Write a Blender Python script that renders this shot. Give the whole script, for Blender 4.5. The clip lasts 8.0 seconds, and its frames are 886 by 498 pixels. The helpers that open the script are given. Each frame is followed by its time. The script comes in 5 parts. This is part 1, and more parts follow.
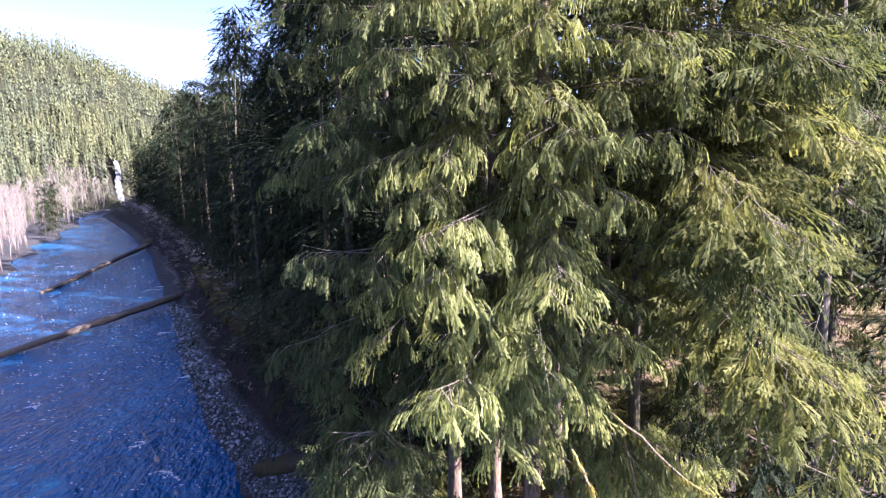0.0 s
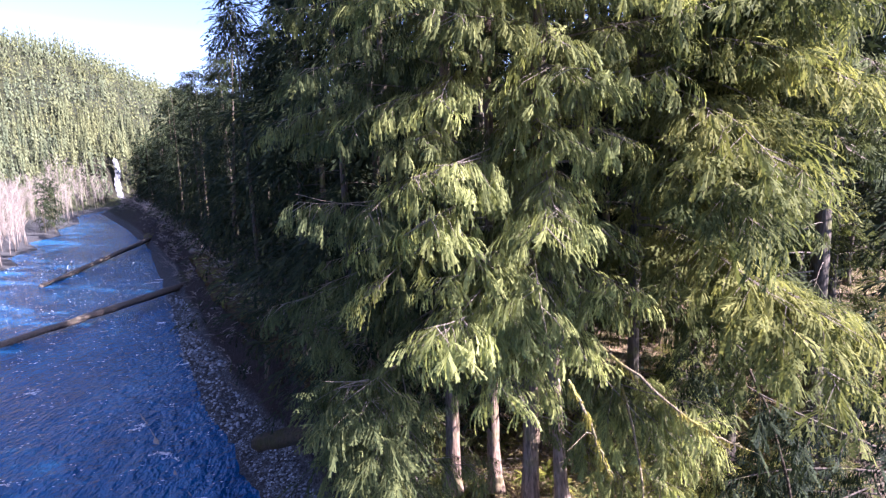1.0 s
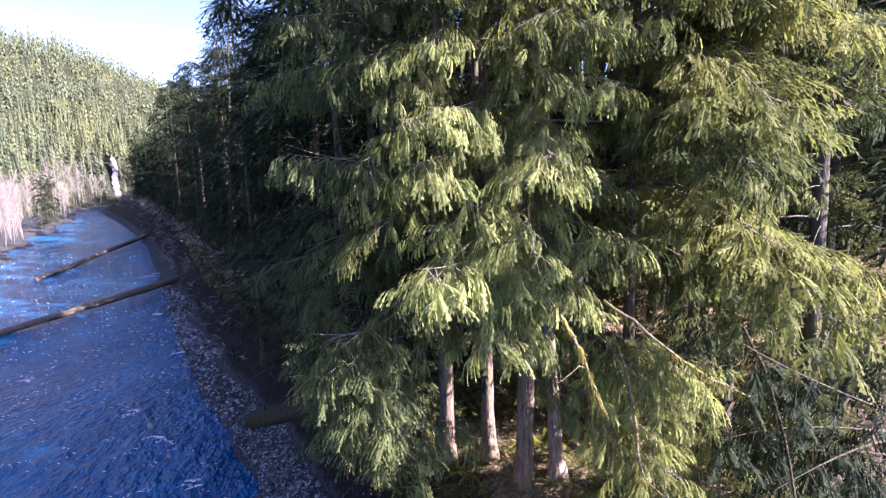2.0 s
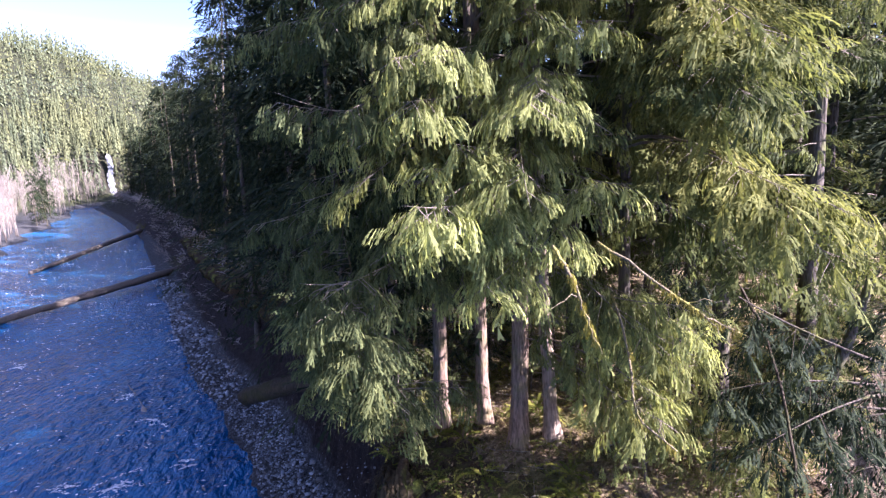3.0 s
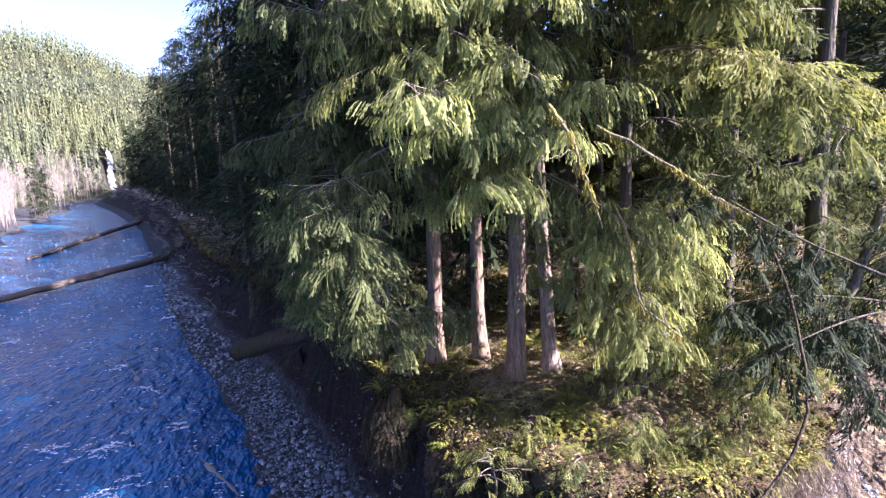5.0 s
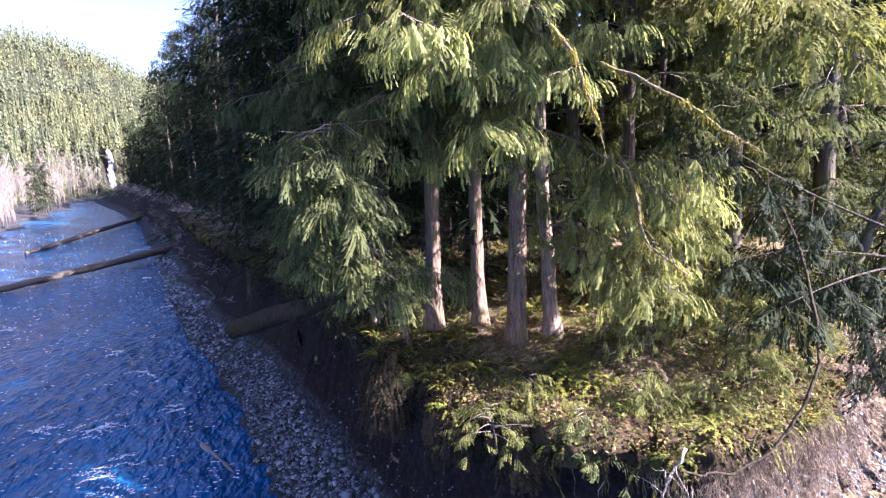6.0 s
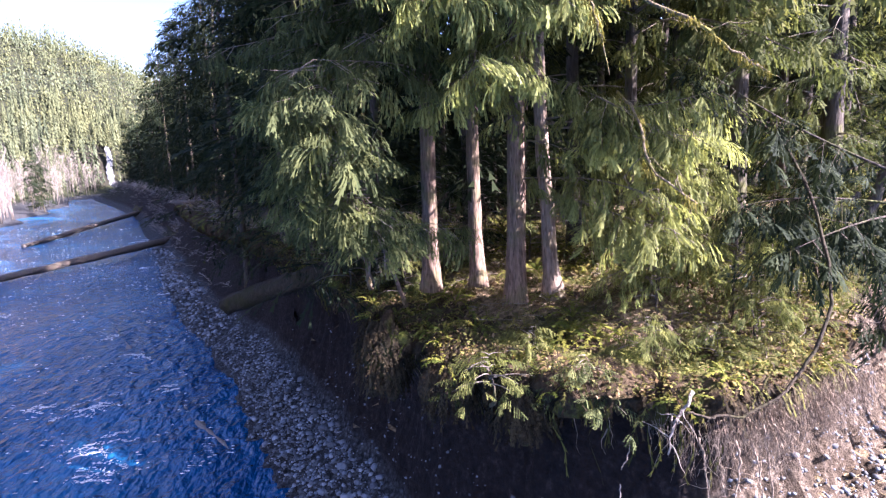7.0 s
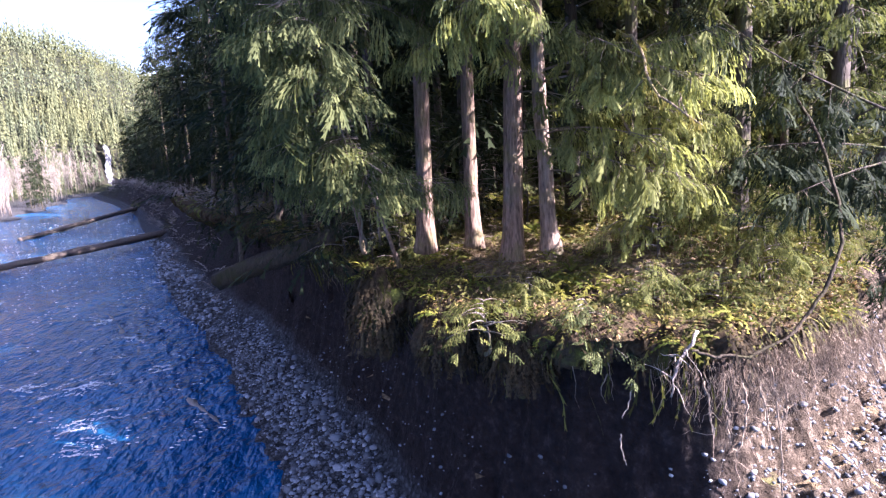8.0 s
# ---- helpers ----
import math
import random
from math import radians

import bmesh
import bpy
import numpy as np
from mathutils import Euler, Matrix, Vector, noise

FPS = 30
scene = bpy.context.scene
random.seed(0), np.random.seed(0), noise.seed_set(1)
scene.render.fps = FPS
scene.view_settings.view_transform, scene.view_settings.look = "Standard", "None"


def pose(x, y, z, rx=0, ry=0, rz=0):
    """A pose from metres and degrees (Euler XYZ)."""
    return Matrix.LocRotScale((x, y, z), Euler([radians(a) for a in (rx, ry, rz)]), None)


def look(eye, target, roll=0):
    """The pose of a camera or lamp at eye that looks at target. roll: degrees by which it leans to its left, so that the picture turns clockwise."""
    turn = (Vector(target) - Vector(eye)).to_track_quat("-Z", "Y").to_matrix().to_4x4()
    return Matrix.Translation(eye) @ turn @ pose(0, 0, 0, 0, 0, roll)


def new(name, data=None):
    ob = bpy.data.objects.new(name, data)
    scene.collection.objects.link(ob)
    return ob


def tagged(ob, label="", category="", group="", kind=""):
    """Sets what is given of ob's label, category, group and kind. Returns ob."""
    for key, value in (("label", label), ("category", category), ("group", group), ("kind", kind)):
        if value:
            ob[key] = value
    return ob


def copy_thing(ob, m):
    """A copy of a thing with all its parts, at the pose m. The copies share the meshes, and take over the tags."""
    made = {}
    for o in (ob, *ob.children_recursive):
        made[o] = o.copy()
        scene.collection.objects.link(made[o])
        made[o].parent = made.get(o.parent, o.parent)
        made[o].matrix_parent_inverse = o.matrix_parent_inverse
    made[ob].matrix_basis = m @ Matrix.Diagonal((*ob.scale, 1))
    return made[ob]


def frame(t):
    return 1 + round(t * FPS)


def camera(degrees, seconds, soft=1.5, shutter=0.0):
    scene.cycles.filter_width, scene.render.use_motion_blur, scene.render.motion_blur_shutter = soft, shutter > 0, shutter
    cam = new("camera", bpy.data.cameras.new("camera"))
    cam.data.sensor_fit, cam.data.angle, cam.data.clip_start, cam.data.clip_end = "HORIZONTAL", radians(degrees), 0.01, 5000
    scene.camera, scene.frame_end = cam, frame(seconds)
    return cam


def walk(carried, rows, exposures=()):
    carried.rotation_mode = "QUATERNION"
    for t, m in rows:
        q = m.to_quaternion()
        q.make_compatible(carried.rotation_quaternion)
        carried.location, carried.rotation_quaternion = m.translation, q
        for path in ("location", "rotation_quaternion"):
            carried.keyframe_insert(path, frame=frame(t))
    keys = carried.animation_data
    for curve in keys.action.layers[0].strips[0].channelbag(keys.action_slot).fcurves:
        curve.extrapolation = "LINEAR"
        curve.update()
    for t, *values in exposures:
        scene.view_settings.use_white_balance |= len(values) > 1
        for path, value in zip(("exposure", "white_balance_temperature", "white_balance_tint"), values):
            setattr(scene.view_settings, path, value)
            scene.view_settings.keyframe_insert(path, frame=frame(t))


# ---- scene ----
cam = camera(78.0, 8.0, soft=1.3)
PATH = [
    (0, (-0.593, 2.696, 15.83), (-0.308, 4.654, 15.542), -1.3),
    (0.5, (-0.566, 2.667, 15.318), (-0.283, 4.625, 15.022), -1.6),
    (1, (-0.533, 2.645, 14.817), (-0.249, 4.603, 14.521), -1.7),
    (1.5, (-0.49, 2.639, 14.325), (-0.204, 4.597, 14.033), -1.6),
    (3, (-0.351, 2.677, 12.853), (-0.052, 4.631, 12.553), -1.8),
    (3.5, (-0.308, 2.709, 12.378), (-0.008, 4.663, 12.075), -1.9),
    (4, (-0.267, 2.755, 11.911), (0.031, 4.709, 11.607), -1.9),
    (4.5, (-0.235, 2.819, 11.445), (0.062, 4.774, 11.141), -1.9),
    (6, (-0.162, 3.078, 10.026), (0.132, 5.033, 9.725), -1.9),
    (6.5, (-0.132, 3.19, 9.543), (0.162, 5.144, 9.236), -2.1),
    (7, (-0.089, 3.31, 9.051), (0.205, 5.264, 8.742), -2.2),
    (7.5, (-0.036, 3.425, 8.554), (0.258, 5.38, 8.246), -2.3),
    (8, (0.024, 3.535, 8.063), (0.319, 5.488, 7.753), -2.3),
]
walk(cam, [(t, look(eye, target, roll)) for t, eye, target, roll in PATH], [(0.0, 3.08, 5300, 38), (4.5, 3.2, 5250, 38), (8.0, 3.32, 5350, 38)])

# ---------------------------------------------------------------- world, sun
SUN_AZ, SUN_EL = radians(113), radians(33)      # clockwise from +y
world = bpy.data.worlds.new("sky")
scene.world = world
world.use_nodes = True
wn = world.node_tree.nodes
sky = wn.new("ShaderNodeTexSky")
sky.sky_type, sky.sun_disc = "NISHITA", False
sky.sun_elevation, sky.sun_rotation = SUN_EL, SUN_AZ
sky.altitude, sky.dust_density, sky.ozone_density = 300, 3.5, 4.0
wn["Background"].inputs[1].default_value = 0.041
# valley haze: the sky pales evenly all round towards the horizon
haze_at, haze_z = wn.new("ShaderNodeTexCoord"), wn.new("ShaderNodeSeparateXYZ")
haze, haze_sum = wn.new("ShaderNodeValToRGB"), wn.new("ShaderNodeMix")
haze_sum.data_type, haze_sum.blend_type = "RGBA", "ADD"
haze_sum.inputs[0].default_value = 1.0
for stop, (place, tone) in zip([*haze.color_ramp.elements, *[haze.color_ramp.elements.new(0.5) for _ in range(2)]], ((0.0, 9.0), (0.12, 6.5), (0.23, 1.6), (0.42, 0.0))):
    stop.position, stop.color = place, (tone * 0.76, tone * 0.91, tone, 1)
world.node_tree.links.new(haze_at.outputs["Generated"], haze_z.inputs[0])
world.node_tree.links.new(haze_z.outputs[2], haze.inputs[0])
world.node_tree.links.new(sky.outputs[0], haze_sum.inputs[6])
world.node_tree.links.new(haze.outputs[0], haze_sum.inputs[7])
world.node_tree.links.new(haze_sum.outputs[2], wn["Background"].inputs[0])
sun_data = bpy.data.lights.new("sun", "SUN")
sun_data.energy, sun_data.angle, sun_data.color = 5.0, radians(0.5), (1.0, 0.88, 0.69)
sun = new("sun", sun_data)
SUN_DIR = Vector((math.sin(SUN_AZ) * math.cos(SUN_EL), math.cos(SUN_AZ) * math.cos(SUN_EL), math.sin(SUN_EL)))
sun.matrix_world = look(SUN_DIR * 60, (0, 0, 0))

rng = np.random.default_rng(7)
UP = np.array([0.0, 0.0, 1.0])


# ---------------------------------------------------------------- materials
class Nodes:
    """Short hand for building a node material."""

    def __init__(self, name):
        self.mat = bpy.data.materials.new(name)
        self.mat.use_nodes = True
        self.tree = self.mat.node_tree
        self.bsdf = self.tree.nodes["Principled BSDF"]
        self.out = self.tree.nodes["Material Output"]

    def add(self, kind, **inputs):
        n = self.tree.nodes.new(kind)
        for k, v in inputs.items():
            self.put(n.inputs[k.replace("_", " ")], v)
        return n

    def put(self, socket, v):
        if isinstance(v, bpy.types.NodeSocket):
            self.tree.links.new(v, socket)
        else:
            socket.default_value = v

    def coord(self, scale=(1, 1, 1), kind="Object"):
        m = self.tree.nodes.new("ShaderNodeMapping")
        m.inputs["Scale"].default_value = scale
        if kind == "Position":
            src = self.tree.nodes.new("ShaderNodeNewGeometry").outputs["Position"]
        else:
            src = self.tree.nodes.new("ShaderNodeTexCoord").outputs[kind]
        self.tree.links.new(src, m.inputs[0])
        return m.outputs[0]

    def noise(self, vec, scale, detail=4.0, rough=0.55):
        n = self.tree.nodes.new("ShaderNodeTexNoise")
        self.put(n.inputs["Vector"], vec)
        n.inputs["Scale"].default_value, n.inputs["Detail"].default_value, n.inputs["Roughness"].default_value = scale, detail, rough
        return n.outputs["Fac"]

    def voronoi(self, vec, scale, out="Distance"):
        n = self.tree.nodes.new("ShaderNodeTexVoronoi")
        self.put(n.inputs["Vector"], vec)
        n.inputs["Scale"].default_value = scale
        return n.outputs[out]

    def ramp(self, fac, *stops):
        n = self.tree.nodes.new("ShaderNodeValToRGB")
        self.put(n.inputs[0], fac)
        e = n.color_ramp.elements
        while len(e) < len(stops):
            e.new(0.5)
        for el, (p, c) in zip(e, stops):
            el.position = p
            el.color = (*c, 1) if len(c) == 3 else (c[0], c[0], c[0], 1)
        return n.outputs[0]

    def mix(self, fac, a, b, mode="MIX"):
        n = self.tree.nodes.new("ShaderNodeMix")
        n.data_type, n.blend_type = "RGBA", mode
        self.put(n.inputs[0], fac)
        for s, v in ((n.inputs[6], a), (n.inputs[7], b)):
            self.put(s, (*v, 1) if isinstance(v, tuple) and len(v) == 3 else v)
        return n.outputs[2]

    def math(self, op, a, b=0.5):
        n = self.tree.nodes.new("ShaderNodeMath")
        n.operation = op
        self.put(n.inputs[0], a)
        self.put(n.inputs[1], b)
        return n.outputs[0]

    def bump(self, height, strength=0.5, distance=0.05):
        n = self.tree.nodes.new("ShaderNodeBump")
        n.inputs["Strength"].default_value, n.inputs["Distance"].default_value = strength, distance
        self.put(n.inputs["Height"], height)
        self.tree.links.new(n.outputs[0], self.bsdf.inputs["Normal"])

    def base(self, colour, rough=0.9, spec=0.2):
        self.put(self.bsdf.inputs["Base Color"], colour)
        self.put(self.bsdf.inputs["Roughness"], rough)
        self.put(self.bsdf.inputs["Specular IOR Level"], spec)
        return self.mat

    def island(self):
        return self.tree.nodes.new("ShaderNodeNewGeometry").outputs["Random Per Island"]

    def any_object(self):
        return self.tree.nodes.new("ShaderNodeObjectInfo").outputs["Random"]


def leaf_material(name, dark, mid, light, translucent=0.45, patch=0.35, rough=0.75, bough=0.0):
    """Foliage: each leaf and each bough its own tint, broad patches over it, light shining through."""
    n = Nodes(name)
    pick = n.island()
    if bough:
        pick = n.math("ADD", n.math("MULTIPLY", pick, 1 - bough), n.math("MULTIPLY", n.any_object(), bough))
    own = n.ramp(pick, (0.0, dark), (0.5, mid), (1.0, light))
    broad = n.noise(n.coord(kind="Position"), patch, 3)
    colour = n.mix(0.75, own, n.mix(1.0, own, n.ramp(broad, (0.3, (0.55, 0.62, 0.6)), (0.7, (1.15, 1.1, 0.85))), "MULTIPLY"))
    n.base(colour, rough, 0.06)
    t = n.add("ShaderNodeBsdfTranslucent")
    n.put(t.inputs[0], n.mix(1.0, colour, (1.12, 1.12, 0.78), "MULTIPLY"))
    m = n.add("ShaderNodeMixShader")
    m.inputs[0].default_value = translucent
    n.tree.links.new(n.bsdf.outputs[0], m.inputs[1])
    n.tree.links.new(t.outputs[0], m.inputs[2])
    n.tree.links.new(m.outputs[0], n.out.inputs[0])
    return n.mat


def bark_material(name, dark, light, moss=(0.09, 0.10, 0.02), moss_amount=0.35, scale=1.0):
    n = Nodes(name)
    v = n.coord((1, 1, 0.12))
    streak = n.noise(v, 16 * scale, 6, 0.65)
    plates = n.voronoi(n.coord((1, 1, 0.3)), 14 * scale)
    body = n.mix(n.ramp(streak, (0.3, (0,)), (0.7, (1,))), dark, light)
    body = n.mix(n.ramp(plates, (0.0, (0.8,)), (0.4, (0,))), body, tuple(c * 0.45 for c in dark))
    green = n.ramp(n.noise(n.coord(), 1.7, 5), (0.5, (0,)), (0.62, (moss_amount,)))
    n.bump(n.math("ADD", streak, n.math("MULTIPLY", plates, 0.8)), 0.9, 0.03)
    return n.base(n.mix(green, body, moss), 0.92, 0.15)


CEDAR_LEAF = leaf_material("cedar_leaf", (0.03, 0.04, 0.016), (0.18, 0.195, 0.078), (0.4, 0.425, 0.165), 0.5, bough=0.55)
HEMLOCK_LEAF = leaf_material("hemlock_leaf", (0.025, 0.036, 0.015), (0.1, 0.112, 0.04), (0.21, 0.21, 0.075), 0.45, bough=0.5)


def far_leaf_material():
    """Distant forest: a tint for each tree, yellower stands here and there."""
    n = Nodes("far_leaf")
    tree = n.noise(n.coord((1, 1, 0.2), "Position"), 0.17, 2)
    own = n.ramp(tree, (0.3, (0.05, 0.06, 0.035)), (0.5, (0.078, 0.087, 0.047)), (0.7, (0.113, 0.118, 0.06)))
    stand = n.ramp(n.noise(n.coord((1, 1, 0.4), "Position"), 0.018, 4), (0.42, (0.9, 0.97, 1.0)), (0.62, (1.1, 1.07, 0.88)))
    return n.base(n.mix(1.0, own, stand, "MULTIPLY"), 0.9, 0.1)


FAR_LEAF = far_leaf_material()
# conifer leaf darkened: the shade on the forest trees is put into its colour
SHADED_LEAF = leaf_material("shaded_leaf", (0.012, 0.018, 0.012), (0.022, 0.031, 0.018), (0.045, 0.056, 0.027), 0.2, 0.15)
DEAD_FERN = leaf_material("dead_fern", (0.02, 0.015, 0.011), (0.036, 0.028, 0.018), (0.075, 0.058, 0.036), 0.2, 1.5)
# dimmed leaf for partly shaded trees, young and old: shade put into the colour
HALF_SHADE_LEAF = leaf_material("half_shade_leaf", (0.028, 0.04, 0.02), (0.085, 0.1, 0.045), (0.19, 0.205, 0.085), 0.4, bough=0.5)
BARK = bark_material("cedar_bark", (0.055, 0.037, 0.028), (0.25, 0.18, 0.135), moss_amount=0.35)
# bark darkened in place of the shade on the right-hand trunks
DARK_BARK = bark_material("dark_bark", (0.03, 0.025, 0.021), (0.1, 0.083, 0.067), moss_amount=0.6)
TWIG = bark_material("twig_bark", (0.09, 0.072, 0.055), (0.26, 0.22, 0.18), moss_amount=0.25, scale=2.5)
MOSSY = bark_material("mossy_bark", (0.09, 0.075, 0.05), (0.2, 0.16, 0.10), (0.24, 0.21, 0.045), 0.85, 2.0)
PALE = bark_material("pale_wood", (0.09, 0.064, 0.048), (0.34, 0.265, 0.21), moss_amount=0.35)
LOGWOOD = bark_material("river_log_wood", (0.06, 0.048, 0.04), (0.19, 0.155, 0.13), moss_amount=0.15)


def ground_material():
    n = Nodes("ground")
    p = n.coord(kind="Position")
    geo = n.tree.nodes.new("ShaderNodeNewGeometry")
    sep = n.tree.nodes.new("ShaderNodeSeparateXYZ")
    n.tree.links.new(geo.outputs["Position"], sep.inputs[0])
    nor = n.tree.nodes.new("ShaderNodeSeparateXYZ")
    n.tree.links.new(geo.outputs["True Normal"], nor.inputs[0])
    fine, broad = n.noise(p, 9, 6, 0.65), n.noise(p, 0.7, 4)
    litter = n.ramp(fine, (0.3, (0.05, 0.035, 0.02)), (0.5, (0.17, 0.125, 0.07)), (0.72, (0.36, 0.28, 0.17)))
    moss = n.ramp(n.noise(p, 14, 4), (0.3, (0.045, 0.06, 0.014)), (0.7, (0.14, 0.14, 0.035)))
    # floor goes near black past y 30: shade between far trees put into colour
    shaded_floor = n.ramp(fine, (0.3, (0.008, 0.01, 0.006)), (0.7, (0.028, 0.031, 0.018)))
    litter = n.mix(n.ramp(n.math("MULTIPLY", sep.outputs[1], 0.01), (0.3, (0,)), (0.5, (1,))), litter, shaded_floor)
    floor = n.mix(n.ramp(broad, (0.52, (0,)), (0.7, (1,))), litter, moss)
    # one soil, darker on the shaded face and paler on the sunlit: shade in colour
    shaded_soil = n.ramp(n.noise(p, 5, 8, 0.7), (0.32, (0.007, 0.005, 0.005)), (0.55, (0.02, 0.0145, 0.0135)), (0.78, (0.065, 0.052, 0.048)))
    sunlit_soil = n.ramp(n.noise(p, 6, 8, 0.7), (0.34, (0.02, 0.014, 0.009)), (0.52, (0.07, 0.052, 0.035)), (0.72, (0.24, 0.19, 0.14)))
    shade_edge = n.math("ADD", sep.outputs[0], n.math("MULTIPLY", n.noise(p, 1.5, 4), 1.6))
    soil = n.mix(n.ramp(n.math("MULTIPLY", shade_edge, 0.1), (0.55, (0,)), (0.68, (1,))), shaded_soil, sunlit_soil)
    pebble = n.voronoi(p, 9, "Color")
    edge = n.voronoi(p, 9)
    gravel = n.mix(0.8, n.ramp(pebble, (0.1, (0.028, 0.028, 0.03)), (0.9, (0.15, 0.15, 0.155))), n.ramp(edge, (0.0, (1,)), (0.6, (0.25,))), "MULTIPLY")
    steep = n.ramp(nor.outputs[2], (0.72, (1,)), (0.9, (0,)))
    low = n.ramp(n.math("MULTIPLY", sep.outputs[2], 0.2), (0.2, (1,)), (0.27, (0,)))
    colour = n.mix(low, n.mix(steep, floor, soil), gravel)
    n.bump(n.math("ADD", n.math("ADD", fine, n.math("MULTIPLY", n.noise(p, 34, 5, 0.7), 0.5)), n.math("MULTIPLY", edge, 0.5)), 1.0, 0.11)
    return n.base(colour, 0.95, 0.15)


def water_material():
    n = Nodes("river_water")
    p = n.coord((1.0, 0.55, 1.0), "Position")
    w1, w2, w3 = n.noise(p, 1.3, 2), n.noise(p, 3.4, 2, 0.5), n.noise(p, 8.0, 2, 0.5)
    h = n.math("ADD", n.math("ADD", w1, n.math("MULTIPLY", w2, 0.7)), n.math("MULTIPLY", w3, 0.3))
    n.bump(h, 1.0, 0.26)
    flow = n.noise(n.coord((0.25, 0.08, 1), "Position"), 1.0, 5)
    body = n.ramp(flow, (0.35, (0.003, 0.045, 0.13)), (0.7, (0.013, 0.1, 0.23)))
    z = n.tree.nodes.new("ShaderNodeSeparateXYZ")
    n.put(z.inputs[0], n.coord(kind="Position"))
    crest = n.math("ADD", z.outputs[2], n.math("MULTIPLY", n.noise(n.coord((1, 1, 1), "Position"), 7.0, 8, 0.75), 0.8))
    foam = n.ramp(crest, (0.535, (0,)), (0.57, (1,)))
    n.base(n.mix(foam, body, (0.75, 0.78, 0.8)), n.mix(foam, (0.13, 0.13, 0.13), (0.7, 0.7, 0.7)), 0.3)
    n.bsdf.inputs["IOR"].default_value = 1.33
    return n.mat


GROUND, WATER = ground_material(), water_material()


# ---------------------------------------------------------------- mesh tools
def mesh_object(name, verts, tris, mat, parent=None, smooth=False, second=None, split=0):
    """One mesh object from arrays of vertices and triangles."""
    verts, tris = np.asarray(verts, np.float32), np.asarray(tris, np.int32)
    me = bpy.data.meshes.new(name)
    me.vertices.add(len(verts))
    me.vertices.foreach_set("co", verts.ravel())
    me.loops.add(3 * len(tris))
    me.loops.foreach_set("vertex_index", tris.ravel())
    me.polygons.add(len(tris))
    me.polygons.foreach_set("loop_start", np.arange(0, 3 * len(tris), 3, dtype=np.int32))
    if smooth:
        me.polygons.foreach_set("use_smooth", np.ones(len(tris), bool))
    me.update(calc_edges=True)
    me.materials.append(mat)
    if second:
        me.materials.append(second)
        me.polygons.foreach_set("material_index", (np.arange(len(tris)) >= split).astype(np.int32))
    ob = new(name, me)
    if parent:
        ob.parent = parent
    return ob


def thing(name, at, label, category, group="", kind="", turn=0.0):
    ob = new(name)
    ob.location = at
    ob.rotation_euler = (0, 0, turn)
    return tagged(ob, label, category, group, kind)


def joined(pieces):
    """Arrays of (verts, tris) as one pair."""
    vs, fs, n = [], [], 0
    for v, f in pieces:
        vs.append(v)
        fs.append(np.asarray(f) + n)
        n += len(v)
    return np.concatenate(vs), np.concatenate(fs)


def tube(points, radii, sides=6, rough=0.0, cap=True, seed=0):
    """A tapered tube along points."""
    pts, radii = np.asarray(points, float), np.asarray(radii, float)
    r = np.random.default_rng(seed)
    tang = np.gradient(pts, axis=0)
    tang /= np.linalg.norm(tang, axis=1)[:, None] + 1e-9
    ref = np.array([0.0, 0, 1]) if abs(tang[0][2]) < 0.8 else np.array([1.0, 0, 0])
    a = np.cross(tang, ref)
    a /= np.linalg.norm(a, axis=1)[:, None] + 1e-9
    b = np.cross(tang, a)
    ang = np.linspace(0, 2 * np.pi, sides, endpoint=False)
    k = radii[:, None] * (1 + rough * r.normal(size=(len(pts), sides)))
    v = pts[:, None] + k[..., None] * (np.cos(ang)[None, :, None] * a[:, None] + np.sin(ang)[None, :, None] * b[:, None])
    n = len(pts)
    i, j = np.meshgrid(np.arange(n - 1), np.arange(sides), indexing="ij")
    p, q = i * sides + j, i * sides + (j + 1) % sides
    f = np.concatenate([np.stack([p, q, p + sides], -1).reshape(-1, 3), np.stack([q, q + sides, p + sides], -1).reshape(-1, 3)])
    v = v.reshape(-1, 3)
    if cap:
        v = np.concatenate([v, pts[[0, -1]]])
        ring = np.arange(sides)
        first = np.stack([np.full(sides, n * sides), (ring + 1) % sides, ring], -1)
        last = np.stack([np.full(sides, n * sides + 1), (n - 1) * sides + ring, (n - 1) * sides + (ring + 1) % sides], -1)
        f = np.concatenate([f, first, last])
    return v, f


def scatter(template, where, heading, size, tilt=None, spin=None):
    """Copies of a template (verts, tris): turned by heading about z, tilted about their own y, spun about their own x, scaled."""
    tv, tf = template
    n = len(where)
    size = np.broadcast_to(np.asarray(size, float), (n,))
    c, s = np.cos(heading), np.sin(heading)
    v = tv[None] * size[:, None, None]
    if spin is not None:
        cs, ss = np.cos(spin)[:, None], np.sin(spin)[:, None]
        v = np.stack([v[..., 0], v[..., 1] * cs - v[..., 2] * ss, v[..., 1] * ss + v[..., 2] * cs], -1)
    if tilt is not None:
        ct, st = np.cos(tilt)[:, None], np.sin(tilt)[:, None]
        v = np.stack([v[..., 0] * ct + v[..., 2] * st, v[..., 1], -v[..., 0] * st + v[..., 2] * ct], -1)
    v = np.stack([v[..., 0] * c[:, None] - v[..., 1] * s[:, None], v[..., 0] * s[:, None] + v[..., 1] * c[:, None], v[..., 2]], -1)
    v = v + np.asarray(where)[:, None]
    f = tf[None] + (np.arange(n) * len(tv))[:, None, None]
    return v.reshape(-1, 3), f.reshape(-1, 3)


